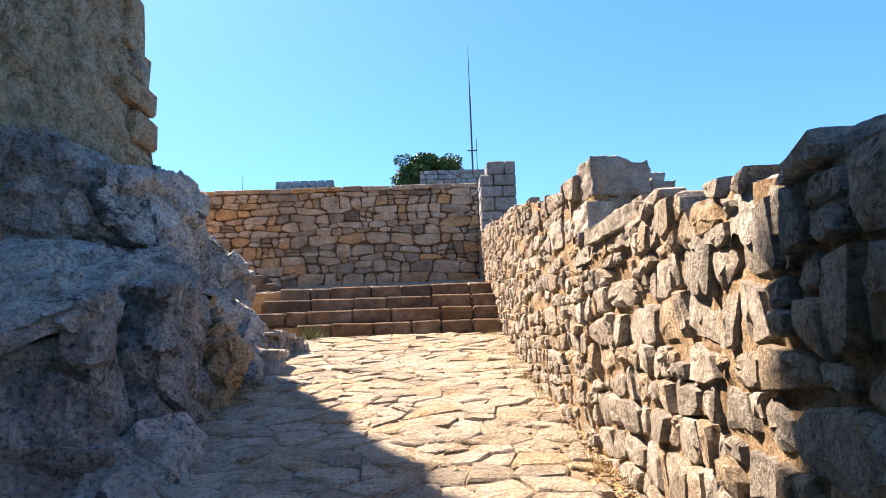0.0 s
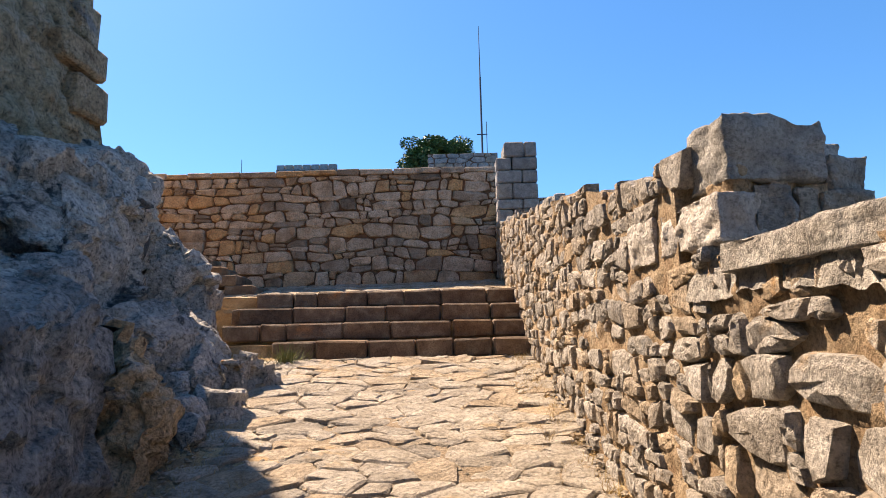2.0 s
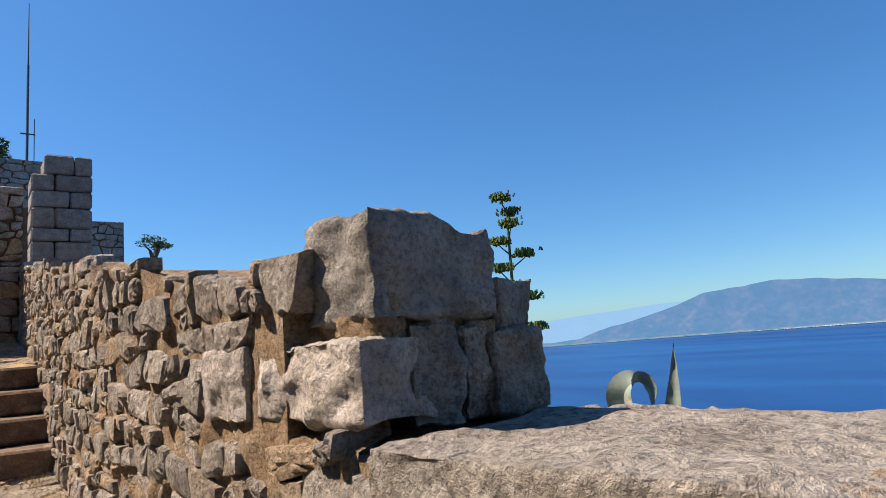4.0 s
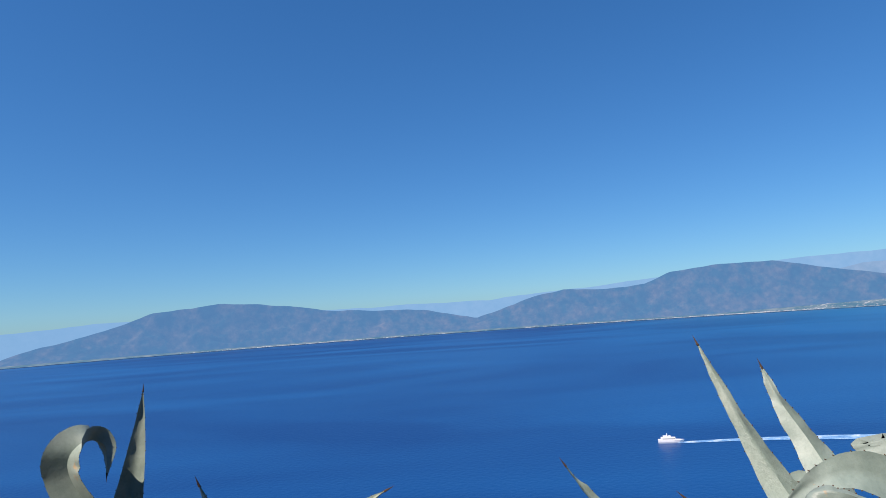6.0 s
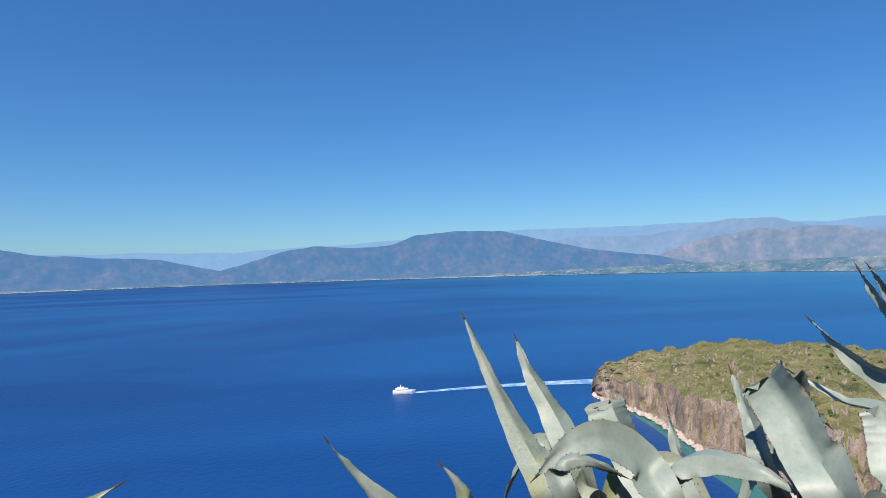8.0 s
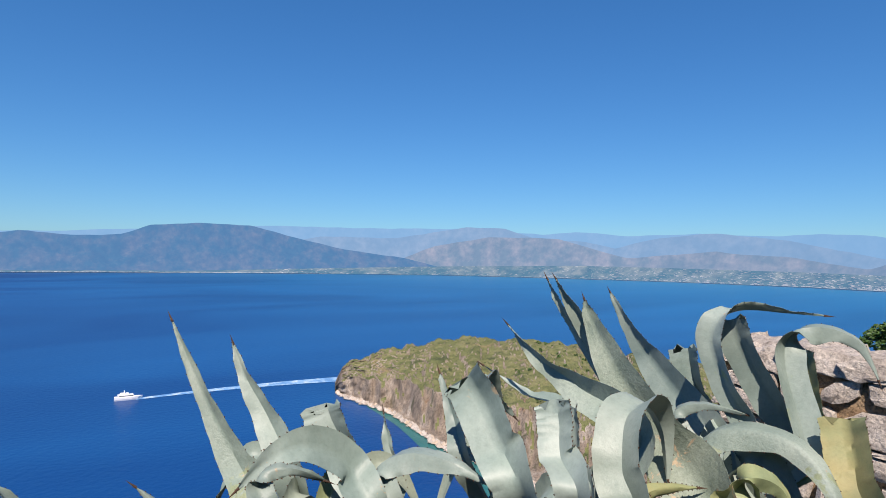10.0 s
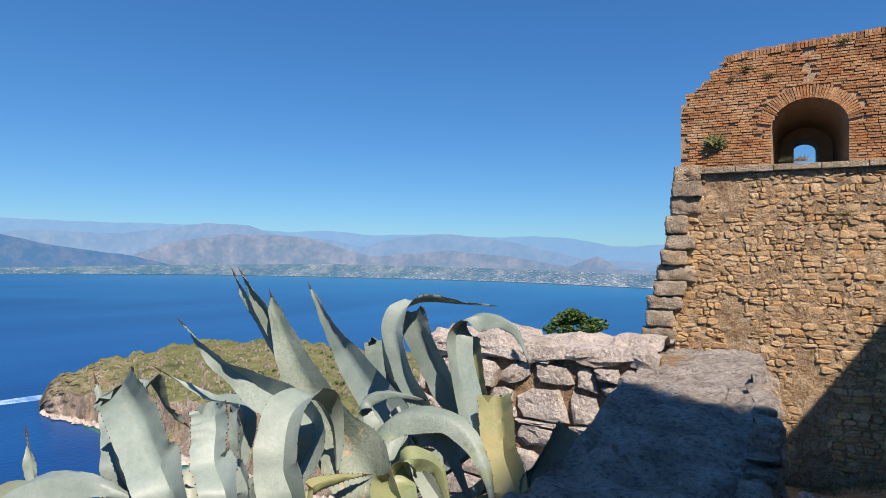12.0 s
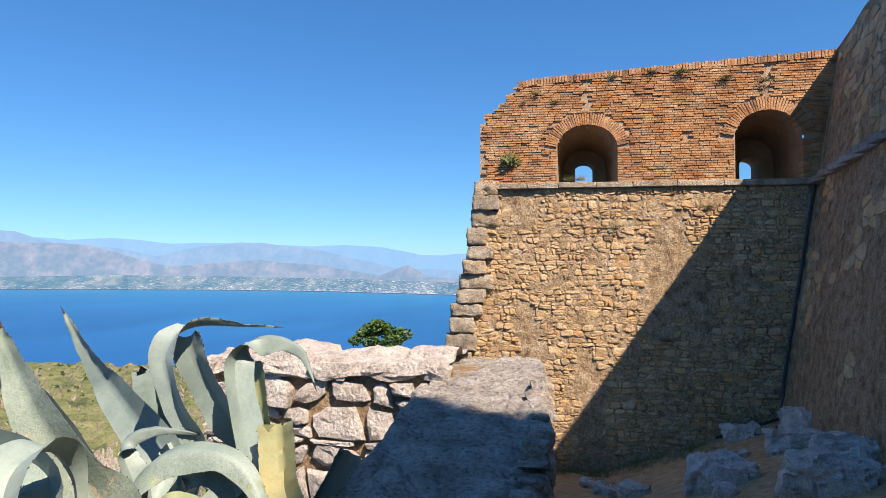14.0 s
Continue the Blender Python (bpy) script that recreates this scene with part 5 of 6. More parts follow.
def leaf(plant, mid, tip, width, kind, path=None, side=(0.85, 0.5, 0.0)):
    """An agave leaf from the crown through mid to its tip. kind: 0 fresh, 1 yellowed, 2 and 3 the same with a broken end, 4 scarred,
    5 lightly scarred, 6 fresh and folded over. side: how the blade turns to the wall, along it, away from it and upwards."""
    LEAVES[0] += 1
    seed = LEAVES[0]
    rr = random.Random(seed)
    blunt, mat, cup = kind in (2, 3), {4: M_AGAVE_SCARRED, 5: M_AGAVE_WORN, 6: M_AGAVE}.get(kind) or (M_AGAVE, M_AGAVE_OLD)[kind % 2], rr.uniform(0.14, 0.26) if path else rr.uniform(0.24, 0.4)
    p0 = plant.location.copy()
    m_, t_ = p0 + Vector(mid), p0 + Vector(tip)
    s_ = (m_ - p0).length / ((m_ - p0).length + (t_ - m_).length)
    s_ = min(0.72, max(0.4, s_))
    fold = 0.96 if tip[2] < mid[2] + 0.08 and kind < 2 else 0.667
    r_ = 1 - s_
    ctl = (m_ - p0 * (r_ ** 3 + (1 - fold) * 3 * s_ * r_ * r_) - t_ * (s_ ** 3 + (1 - fold) * 3 * s_ * s_ * r_)) / (3 * fold * s_ * r_)
    p = [p0, p0.lerp(ctl, fold), t_.lerp(ctl, fold), t_]
    n, m = (30, 9) if not path else (48, 9)
    width *= (0.88 if kind in (2, 3, 6) else 0.72) if path else 1.05
    knots = [p0] + [p0 + Vector(q) for q in path or ()]

    def spine(s):
        if not path:
            return bez(p, s)
        u = min(s, 0.9999) * (len(knots) - 1)
        i = int(u)
        a, b, c, d = (knots[min(max(k, 0), len(knots) - 1)] for k in (i - 1, i, i + 1, i + 2))
        u -= i
        return b + (c - a) * 0.5 * u + (a - b * 2.5 + c * 2 - d * 0.5) * u * u + ((b - c) * 1.5 + (d - a) * 0.5) * u ** 3

    side0 = Vector(mid).cross(Vector((0, 0, 1))).normalized()
    open_side = (t_ - p0).cross(EYE - m_).normalized()
    side0 = side0 * 0.45 + open_side * (0.8 if open_side.dot(side0) > 0 else -0.8)
    if path:
        away = (m_ - EYE).normalized()
        right = away.cross(Vector((0, 0, 1))).normalized()
        side0 = right * side[0] + away * side[1] + Vector((0, 0, side[2]))
    if side0.length < 0.05:
        side0 = Vector((1, 0, 0))
    side0.normalize()
    twist = rr.uniform(-0.5, 0.5) if not path else 0.0
    vs, fs, edge = [], [], []
    for i in range(n):
        s = i / (n - 1)
        c = spine(s)
        t = (spine(min(1, s + 0.02)) - spine(max(0, s - 0.02))).normalized()
        sd = (side0 - t * side0.dot(t)).normalized()
        sd = (sd + sd.cross(t) * twist * s).normalized()
        up = sd.cross(t)
        w = width * (0.92 + 0.2 * math.sin(min(1, s / 0.45) * math.pi / 2)) * (1 - max(0, (s - 0.3) / 0.7) ** 1.15)
        if kind == 6:
            w = width * (1 - max(0, (s - 0.55) / 0.45) ** 1.2)
        if blunt:
            w = width * (0.8 + 0.2 * s)
        w = max(w, 0.004)
        th = (0.009 if path else 0.013) * (1 - s) ** 0.8 + 0.0025
        wob = 0.012 * nz(s * 5, seed, 0, 1.0)
        top, bot = [], []
        for j in range(m):
            q = j / (m - 1) * 2 - 1
            lift = cup * w * (abs(q) ** 1.5 if not path else abs(q) * 1.5) * (1 - 0.3 * s) + wob * q + 0.006 * q * nz(s * 14, seed, q, 1.0)
            base_p = c + sd * q * w * 0.5 + up * lift
            tt = th * (1 - q * q * 0.9)
            top.append(base_p + up * 0.0)
            bot.append(base_p - up * tt)
        if blunt and i == n - 1:
            top = [v + t * rr.uniform(-0.022, 0.018) for v in top]
            bot = [a - up * 0.004 for a in top]
        vs += top + bot[::-1]
        edge.append((top[0], top[-1], t, sd))
    k = 2 * m
    for i in range(n - 1):
        for j in range(k):
            a, b = i * k + j, i * k + (j + 1) % k
            fs.append((a, b, b + k, a + k))
    fs.append(tuple(range((n - 1) * k, n * k)))
    o = plant.location
    ob = part("leaf", [v - o for v in vs], fs, mat, plant, smooth=True)
    ob.data.set_sharp_from_angle(angle=radians(50))
    sp = []
    for i in range(2, n - 1, 2):
        for side, sg in ((0, -1), (1, 1)):
            for h in (rr.uniform(0.1, 0.9),):
                c = edge[i][side].lerp(edge[i + 1][side], h) if i + 1 < n else edge[i][side]
                t, sd = edge[i][2], edge[i][3] * sg
                up = sd.cross(t)
                sp.append(([c - t * 0.003, c + t * 0.003, c + up * 0.002, c + sd * 0.004 + t * 0.002], [(0, 1, 3), (1, 2, 3), (2, 0, 3), (0, 2, 1)]))
    sv, sf = joined(sp)
    tagged(part("toothed_edge", [Vector(v) - o for v in sv], sf, M_SPINE, ob, "small dark toothed edge"), kind="stuff")
    if not blunt:
        c, t, sd = spine(1.0), edge[-1][2], edge[-1][3]
        up = sd.cross(t)
        ring = [c - t * 0.012 + (sd * math.cos(a) + up * math.sin(a)) * 0.0045 for a in (0, 1.26, 2.51, 3.77, 5.03)]
        part("tip_spine", [v - o for v in ring + [c + t * 0.03]], [(i, (i + 1) % 5, 5) for i in range(5)] + [(4, 3, 2, 1, 0)], M_SPINE, ob, "dark needle tip")
    return ob


def seen(az, el, dist):
    q = bearing(az, dist)
    return Vector((q.x, q.y, EYE.z + math.tan(radians(el)) * dist))


def crown(at, label):
    return base("agave", at, label, "agave", group="agaves below the parapet")



def lower_leaves(plant, n, seed, lo, hi):
    """The ring of outer leaves that spread and sag round the crown."""
    rr = random.Random(seed)
    for k in range(n):
        a = lo + (hi - lo) * (k + rr.uniform(0.2, 0.8)) / n
        r = rr.uniform(0.32, 0.5)
        h = rr.uniform(0.22, 0.38)
        d = Vector((math.cos(a), math.sin(a), 0))
        leaf(plant, tuple(d * r * 0.55 + Vector((0, 0, h))), tuple(d * r + Vector((0, 0, h * rr.uniform(-0.3, 0.8)))), rr.uniform(0.08, 0.11), 0 if rr.random() < 0.9 else 1)


agave_a = crown((2.78, 1.62, 1.23), "large grey-green agave with straight and arching spiny leaves")
agave_b = crown((2.25, 1.12, 1.26), "grey-green agave with broad broken leaves")
agave_c = crown((1.92, 0.57, 1.29), "large scarred agave with drooping and yellowing leaves")
leaf(agave_c, (0.07, 0.36, 0.62), (0.28, 0.28, 0.86), 0.263, 4, path=[(-0.32, 0.44, 0.28), (-0.15, 0.41, 0.43), (0.07, 0.36, 0.62), (0.22, 0.3, 0.77), (0.28, 0.28, 0.86)], side=(0.8, -0.6, 0))
leaf(agave_c, (0.33, 0.27, 0.82), (0.39, 0.31, 0.93), 0.18, 0, path=[(-0.09, 0.21, 0.29), (0.19, 0.22, 0.63), (0.33, 0.27, 0.82), (0.39, 0.31, 0.93)], side=(0.8, -0.6, 0))
leaf(agave_c, (0.4, 0.26, 0.82), (0.45, 0.29, 0.93), 0.11, 0, path=[(0.02, 0.11, 0.25), (0.3, 0.2, 0.66), (0.4, 0.26, 0.82), (0.45, 0.29, 0.93)], side=(0.8, -0.6, 0))
leaf(agave_c, (0.47, -0.33, 0.68), (0.58, -0.31, 0.86), 0.232, 0, path=[(-0.05, -0.17, 0.22), (0.32, -0.32, 0.52), (0.47, -0.33, 0.68), (0.58, -0.31, 0.86)], side=(0.8, -0.6, 0))
leaf(agave_b, (-0.04, -0.03, 0.69), (0.07, 0.01, 0.8), 0.174, 5, path=[(-0.43, -0.05, 0.47), (-0.18, -0.07, 0.61), (-0.04, -0.03, 0.69), (0.07, 0.01, 0.8)], side=(0.7, -0.6, 0.2))
leaf(agave_b, (0.11, -0.13, 0.53), (0.28, -0.07, 0.62), 0.077, 0, path=[(-0.09, -0.12, 0.47), (0.11, -0.13, 0.53), (0.28, -0.07, 0.62)], side=(0.7, 0.5, 0.4))
leaf(agave_b, (-0.12, 0.31, 0.6), (-0.06, 0.32, 0.67), 0.194, 2, path=[(-0.3, 0.32, 0.36), (-0.21, 0.32, 0.49), (-0.12, 0.31, 0.6), (-0.06, 0.32, 0.67)], side=(0.8, -0.6, 0))
leaf(agave_b, (-0.03, 0.14, 0.56), (-0.04, 0.08, 0.5), 0.098, 0, path=[(-0.06, 0.25, 0.52), (-0.06, 0.23, 0.66), (-0.03, 0.14, 0.56), (-0.04, 0.08, 0.5)], side=(0.7, -0.7, 0))
leaf(agave_b, (0.09, 0.24, 0.5), (0.18, 0.23, 0.64), 0.117, 0, path=[(-0.01, 0.26, 0.36), (0.09, 0.24, 0.5), (0.18, 0.23, 0.64)], side=(0.8, -0.6, 0))
leaf(agave_b, (-0.43, 0.33, 0.6), (-0.41, 0.32, 0.65), 0.123, 2, path=[(-0.53, 0.39, 0.43), (-0.46, 0.36, 0.53), (-0.43, 0.33, 0.6), (-0.41, 0.32, 0.65)], side=(0.85, -0.5, 0))
leaf(agave_b, (-0.44, 0.26, 0.5), (-0.4, 0.23, 0.62), 0.063, 2, path=[(-0.49, 0.29, 0.4), (-0.44, 0.26, 0.5), (-0.4, 0.23, 0.62)], side=(0.6, -0.8, 0))
leaf(agave_b, (-0.51, 0.05, 0.63), (-0.52, -0.05, 0.39), 0.152, 6, path=[(-0.55, 0.21, 0.35), (-0.54, 0.21, 0.49), (-0.51, 0.15, 0.6), (-0.51, 0.05, 0.63), (-0.51, -0.04, 0.54), (-0.52, -0.05, 0.39)], side=(0.85, -0.5, 0))
leaf(agave_c, (-0.09, -0.19, 0.68), (-0.05, -0.18, 0.79), 0.159, 2, path=[(-0.29, -0.21, 0.32), (-0.18, -0.21, 0.51), (-0.09, -0.19, 0.68), (-0.05, -0.18, 0.79)], side=(0.85, -0.5, 0))
leaf(agave_c, (-0.05, -0.11, 0.8), (-0.32, -0.35, 0.81), 0.117, 6, path=[(-0.15, -0.1, 0.36), (-0.07, -0.09, 0.56), (-0.02, -0.09, 0.71), (-0.05, -0.11, 0.8), (-0.11, -0.17, 0.83), (-0.2, -0.27, 0.82), (-0.32, -0.35, 0.81)], side=(0.8, -0.55, 0.25))
leaf(agave_c, (-0.26, -0.2, 0.75), (-0.49, -0.31, 0.6), 0.122, 6, path=[(-0.43, -0.01, 0.22), (-0.34, -0.09, 0.42), (-0.25, -0.16, 0.65), (-0.26, -0.2, 0.75), (-0.35, -0.27, 0.77), (-0.44, -0.31, 0.72), (-0.49, -0.31, 0.6)], side=(0.7, 0.6, 0.4))
leaf(agave_c, (-0.3, -0.28, 0.49), (-0.26, -0.3, 0.68), 0.115, 3, path=[(-0.34, -0.25, 0.3), (-0.3, -0.28, 0.49), (-0.26, -0.3, 0.68)], side=(0.8, -0.6, 0))
leaf(agave_c, (-0.52, 0.02, 0.35), (-0.47, -0.06, 0.51), 0.168, 3, path=[(-0.56, 0.12, 0.19), (-0.52, 0.02, 0.35), (-0.47, -0.06, 0.51)], side=(0.85, -0.5, 0))
leaf(agave_c, (-0.43, 0.1, 0.4), (-0.56, 0.19, 0.18), 0.17, 5, path=[(-0.04, 0.13, 0.26), (-0.13, 0.11, 0.42), (-0.31, 0.08, 0.45), (-0.43, 0.1, 0.4), (-0.52, 0.15, 0.3), (-0.56, 0.19, 0.18)], side=(0.35, 0.6, 0.7))
leaf(agave_c, (-0.0, -0.07, 0.47), (-0.16, -0.09, 0.46), 0.117, 0, path=[(0.03, -0.02, 0.27), (0.09, -0.03, 0.42), (-0.0, -0.07, 0.47), (-0.16, -0.09, 0.46)], side=(0.1, 0.6, 0.8))
leaf(agave_c, (-0.39, 0.41, 0.41), (-0.47, 0.32, 0.24), 0.166, 1, path=[(-0.37, 0.5, 0.22), (-0.36, 0.47, 0.36), (-0.39, 0.41, 0.41), (-0.44, 0.34, 0.37), (-0.47, 0.32, 0.24)], side=(0.6, 0.6, 0.5))
leaf(agave_c, (-0.25, 0.57, 0.38), (-0.28, 0.49, 0.37), 0.075, 1, path=[(-0.27, 0.68, 0.27), (-0.22, 0.67, 0.37), (-0.25, 0.57, 0.38), (-0.28, 0.49, 0.37)], side=(0.3, 0.6, 0.7))
leaf(agave_c, (0.21, -0.4, 0.49), (0.24, -0.4, 0.63), 0.166, 2, path=[(0.12, -0.4, 0.3), (0.21, -0.4, 0.49), (0.24, -0.4, 0.63)], side=(0.8, -0.6, 0))
leaf(agave_c, (-0.64, 0.04, 0.32), (-0.72, 0.02, 0.47), 0.129, 2, path=[(-0.55, 0.08, 0.16), (-0.64, 0.04, 0.32), (-0.72, 0.02, 0.47)], side=(0.7, 0.5, 0.5))
leaf(agave_c, (-0.22, 0.07, 0.27), (-0.13, -0.02, 0.35), 0.126, 0, path=[(-0.38, 0.17, 0.14), (-0.22, 0.07, 0.27), (-0.13, -0.02, 0.35)], side=(0.8, -0.6, 0))
leaf(agave_a, (0.01, 0.41, 0.62), (0.12, 0.48, 0.85), 0.168, 5, path=[(-0.24, 0.29, 0.29), (-0.12, 0.34, 0.41), (0.01, 0.41, 0.62), (0.12, 0.48, 0.85)], side=(0.85, -0.5, 0))
leaf(agave_a, (0.13, 0.22, 0.63), (0.18, 0.25, 0.75), 0.153, 0, path=[(-0.07, 0.13, 0.32), (0.04, 0.17, 0.49), (0.13, 0.22, 0.63), (0.18, 0.25, 0.75)], side=(0.85, -0.5, 0))
leaf(agave_a, (-0.15, 0.03, 0.5), (-0.13, 0.04, 0.55), 0.198, 2, path=[(-0.33, -0.03, 0.2), (-0.21, -0.01, 0.38), (-0.15, 0.03, 0.5), (-0.13, 0.04, 0.55)], side=(0.8, -0.6, 0))
leaf(agave_a, (-0.45, 0.27, 0.53), (-0.49, 0.5, 0.47), 0.131, 6, path=[(-0.54, 0.15, 0.31), (-0.48, 0.16, 0.45), (-0.45, 0.27, 0.53), (-0.45, 0.39, 0.52), (-0.49, 0.5, 0.47)], side=(0.35, 0.6, 0.7))
leaf(agave_a, (-0.52, -0.02, 0.47), (-0.73, -0.15, 0.41), 0.117, 6, path=[(-0.49, 0.06, 0.28), (-0.44, 0.04, 0.41), (-0.52, -0.02, 0.47), (-0.65, -0.09, 0.46), (-0.73, -0.15, 0.41)], side=(0.35, 0.6, 0.7))
leaf(agave_a, (-0.13, -0.22, 0.37), (-0.09, -0.22, 0.49), 0.096, 0, path=[(-0.19, -0.22, 0.2), (-0.13, -0.22, 0.37), (-0.09, -0.22, 0.49)], side=(0.8, -0.6, 0))
leaf(agave_a, (-0.53, 0.37, 0.51), (-0.54, 0.27, 0.46), 0.097, 0, path=[(-0.51, 0.4, 0.36), (-0.5, 0.44, 0.49), (-0.53, 0.37, 0.51), (-0.54, 0.27, 0.46)], side=(0.35, 0.6, 0.7))
agave_d = crown((3.42, 4.6, 1.2), "agave with upright leaves below the block")
leaf(agave_d, (0.06, -0.06, 0.45), (0.1, -0.08, 0.79), 0.12, 0)
leaf(agave_d, (-0.1, 0.06, 0.6), (-0.11, -0.03, 0.44), 0.2, 6, path=[(-0.08, 0.01, 0.2), (-0.12, 0.13, 0.43), (-0.13, 0.13, 0.54), (-0.1, 0.06, 0.6), (-0.08, -0.01, 0.56), (-0.11, -0.03, 0.44)], side=(0.8, -0.6, 0))
leaf(agave_d, (-0.3, 0.62, 0.42), (-0.27, 0.72, 0.62), 0.09, 0)
agave_f = crown((2.7, 3.7, 1.25), "small agave on the slope below the parapet")
leaf(agave_f, (-0.03, 0.05, 0.3), (-0.07, 0.1, 0.5), 0.09, 0)
leaf(agave_f, (0.05, -0.3, 0.3), (0.05, -0.5, 0.42), 0.09, 0)
agave_e = crown((2.91, 2.18, 1.22), "small agave with slender leaves on the slope")
leaf(agave_e, (0.06, 0.31, 0.31), (0.07, 0.41, 0.45), 0.09, 0)
leaf(agave_e, (-0.07, -0.04, 0.26), (-0.04, 0.03, 0.35), 0.08, 0)
lower_leaves(agave_a, 4, 61, 0.3, 5.6)
lower_leaves(agave_b, 5, 62, 0.2, 6.0)
lower_leaves(agave_c, 5, 63, 0.3, 6.2)

# ---- yacht and its wake ----
def yacht():
    boat = base("motor_yacht", bearing(-103.4, 494, SEA), "white motor yacht under way on the bay", "boat")
    rot = Matrix.Rotation(radians(-100), 3, "Z")
    L = 17.0
    hull_v, hull_f = [], []
    prof = [(-0.5, 2.3), (-0.2, 2.6), (0.15, 2.6), (0.35, 1.7), (0.5, 0.1)]
    for z, k in ((-0.4, 0.75), (1.0, 0.95), (2.4, 1.0)):
        for a, w in prof:
            hull_v.append((a * L + (z * 0.5 if a > 0.3 else 0), w * k, z))
        for a, w in reversed(prof):
            hull_v.append((a * L + (z * 0.5 if a > 0.3 else 0), -w * k, z))
    n = 10
    for r in range(2):
        for i in range(n):
            hull_f.append((r * n + i, r * n + (i + 1) % n, (r + 1) * n + (i + 1) % n, (r + 1) * n + i))
    hull_f.append(tuple(range(2 * n, 3 * n)))
    part("hull", [rot @ Vector(v) for v in hull_v], hull_f, M_WHITE, boat)
    for nm, x0, x1, w, z0, z1, mat in (("cabin", -6.5, 4.0, 2.0, 2.4, 3.9, M_WHITE), ("cabin_windows", -5.5, 3.6, 2.05, 2.9, 3.4, M_DARKGLASS),
                                       ("flybridge", -5.0, 1.0, 1.7, 3.9, 5.0, M_WHITE), ("radar_arch", -2.5, -1.9, 1.2, 5.0, 6.6, M_WHITE)):
        bv, bf = box(x0, x1, -w, w, z0, z1)
        bv = [(x - (0.5 if z > z0 and x > 0 else 0), y, z) for x, y, z in bv]
        part(nm, [rot @ Vector(v) for v in bv], bf, mat, boat)
    return boat


yacht()

# ---- things beyond the walls ----
def bush(name, at, size, n, leaf_size, seed, label, trunk=0.5):
    ob = base(name, at, label, "bush" if trunk < 1 else "tree")
    rr = random.Random(seed)
    lv, lf = [], []
    clumps = []
    for _ in range(18 if n < 5000 else 80):
        a, k = rr.uniform(0, 6.283), math.sqrt(rr.random()) * 0.82
        clumps.append((Vector((math.cos(a) * k, math.sin(a) * k, rr.uniform(-0.45, 0.72 * math.sqrt(1 - k * k)))), rr.uniform(0.2, 0.36)))
    for _ in range(n):
        c, r = rr.choice(clumps)
        d = Vector((rr.gauss(0, 1), rr.gauss(0, 1), rr.gauss(0, 1))).normalized() * r * rr.uniform(0.6, 1.0)
        p = c + d
        p = Vector((p.x * size[0], p.y * size[1], p.z * size[2]))
        a = Vector((rr.gauss(0, 1), rr.gauss(0, 1), rr.gauss(0, 0.6))).normalized() * leaf_size
        b = a.cross(Vector((rr.gauss(0, 1), rr.gauss(0, 1), rr.gauss(0, 1)))).normalized() * leaf_size * 0.45
        k = len(lv)
        lv += [p - a, p + b, p + a, p - b]
        lf.append((k, k + 1, k + 2, k + 3))
    part("crown", lv, lf, M_LEAF, ob)
    tv, tf = [], []
    for i in range(5):
        c, r = clumps[i]
        e = Vector((c.x * size[0], c.y * size[1], c.z * size[2]))
        s = Vector((0, 0, -trunk - size[2] * 0.5))
        k = len(tv)
        for q, w in ((s, 0.06), (s.lerp(e, 0.5) + Vector((0.05, 0, 0.05)), 0.04), (e, 0.012)):
            tv += [q + Vector((math.cos(t) * w, math.sin(t) * w, 0)) * max(1, size[0] * 0.6) for t in (0, 1.57, 3.14, 4.71)]
        for r_ in range(2):
            for j in range(4):
                tf.append((k + r_ * 4 + j, k + r_ * 4 + (j + 1) % 4, k + r_ * 4 + 4 + (j + 1) % 4, k + r_ * 4 + 4 + j))
    part("branches", tv, tf, M_BARK, ob)
    return ob


bush("bush", seen(-166.0, -5.7, 9.0), (0.44, 0.44, 0.3), 2600, 0.035, 3, "green leafy shrub growing beyond the short wall", 0.6)
bush("tree", Vector((-0.45, 26.0, 9.0)), (1.5, 1.4, 0.9), 26000, 0.07, 9, "dense dark green tree behind the back wall", 1.2)


def mast():
    m = base("radio_mast", (2.5, 45.0, 12.0), "thin dark radio mast with a small aerial", "mast")
    def tube(r0, r1, z0, z1, x=0.0):
        vs = [(x + math.cos(t) * r, math.sin(t) * r, z) for r, z in ((r0, z0), (r1, z1)) for t in (0, 1.05, 2.09, 3.14, 4.19, 5.24)]
        return vs, [(i, (i + 1) % 6, 6 + (i + 1) % 6, 6 + i) for i in range(6)] + [tuple(range(6, 12))]
    part("lower_pole", *tube(0.075, 0.065, -1, 8.6), M_METAL, m)
    part("upper_pole", *tube(0.045, 0.02, 8.6, 12.6), M_METAL, m)
    part("aerial", *tube(0.025, 0.025, 2.0, 5.2, 0.35), M_METAL, m)
    part("aerial_bracket", *box(-0.35, 0.4, -0.03, 0.03, 4.2, 4.27), M_METAL, m)


mast()


def pillar():
    """A square pier of grey ashlar at the end of the back wall."""
    ob = base("stone_pier", (1.21, 11.9, 2.7), "pier of squared grey ashlar blocks beside the back wall", "pier", "structure")
    rr = random.Random(12)
    z = 0.0
    k = 0
    while z < 2.2:
        h = rr.choice((0.18, 0.23, 0.28))
        x0 = -0.42 if z < 1.9 else -0.28
        x1 = 0.3
        cut = x0 + (x1 - x0) * (0.62 if k % 2 else 0.38)
        for a, b in ((x0, cut), (cut, x1)):
            vs, fs = worn_block(rr, b - a - 0.012, 0.62, h - 0.012, 0.006)
            part("ashlar_block", vs, fs, M_ASHLAR, ob, at=((a + b) / 2, 0.31, z + h / 2))
        z += h
        k += 1


pillar()


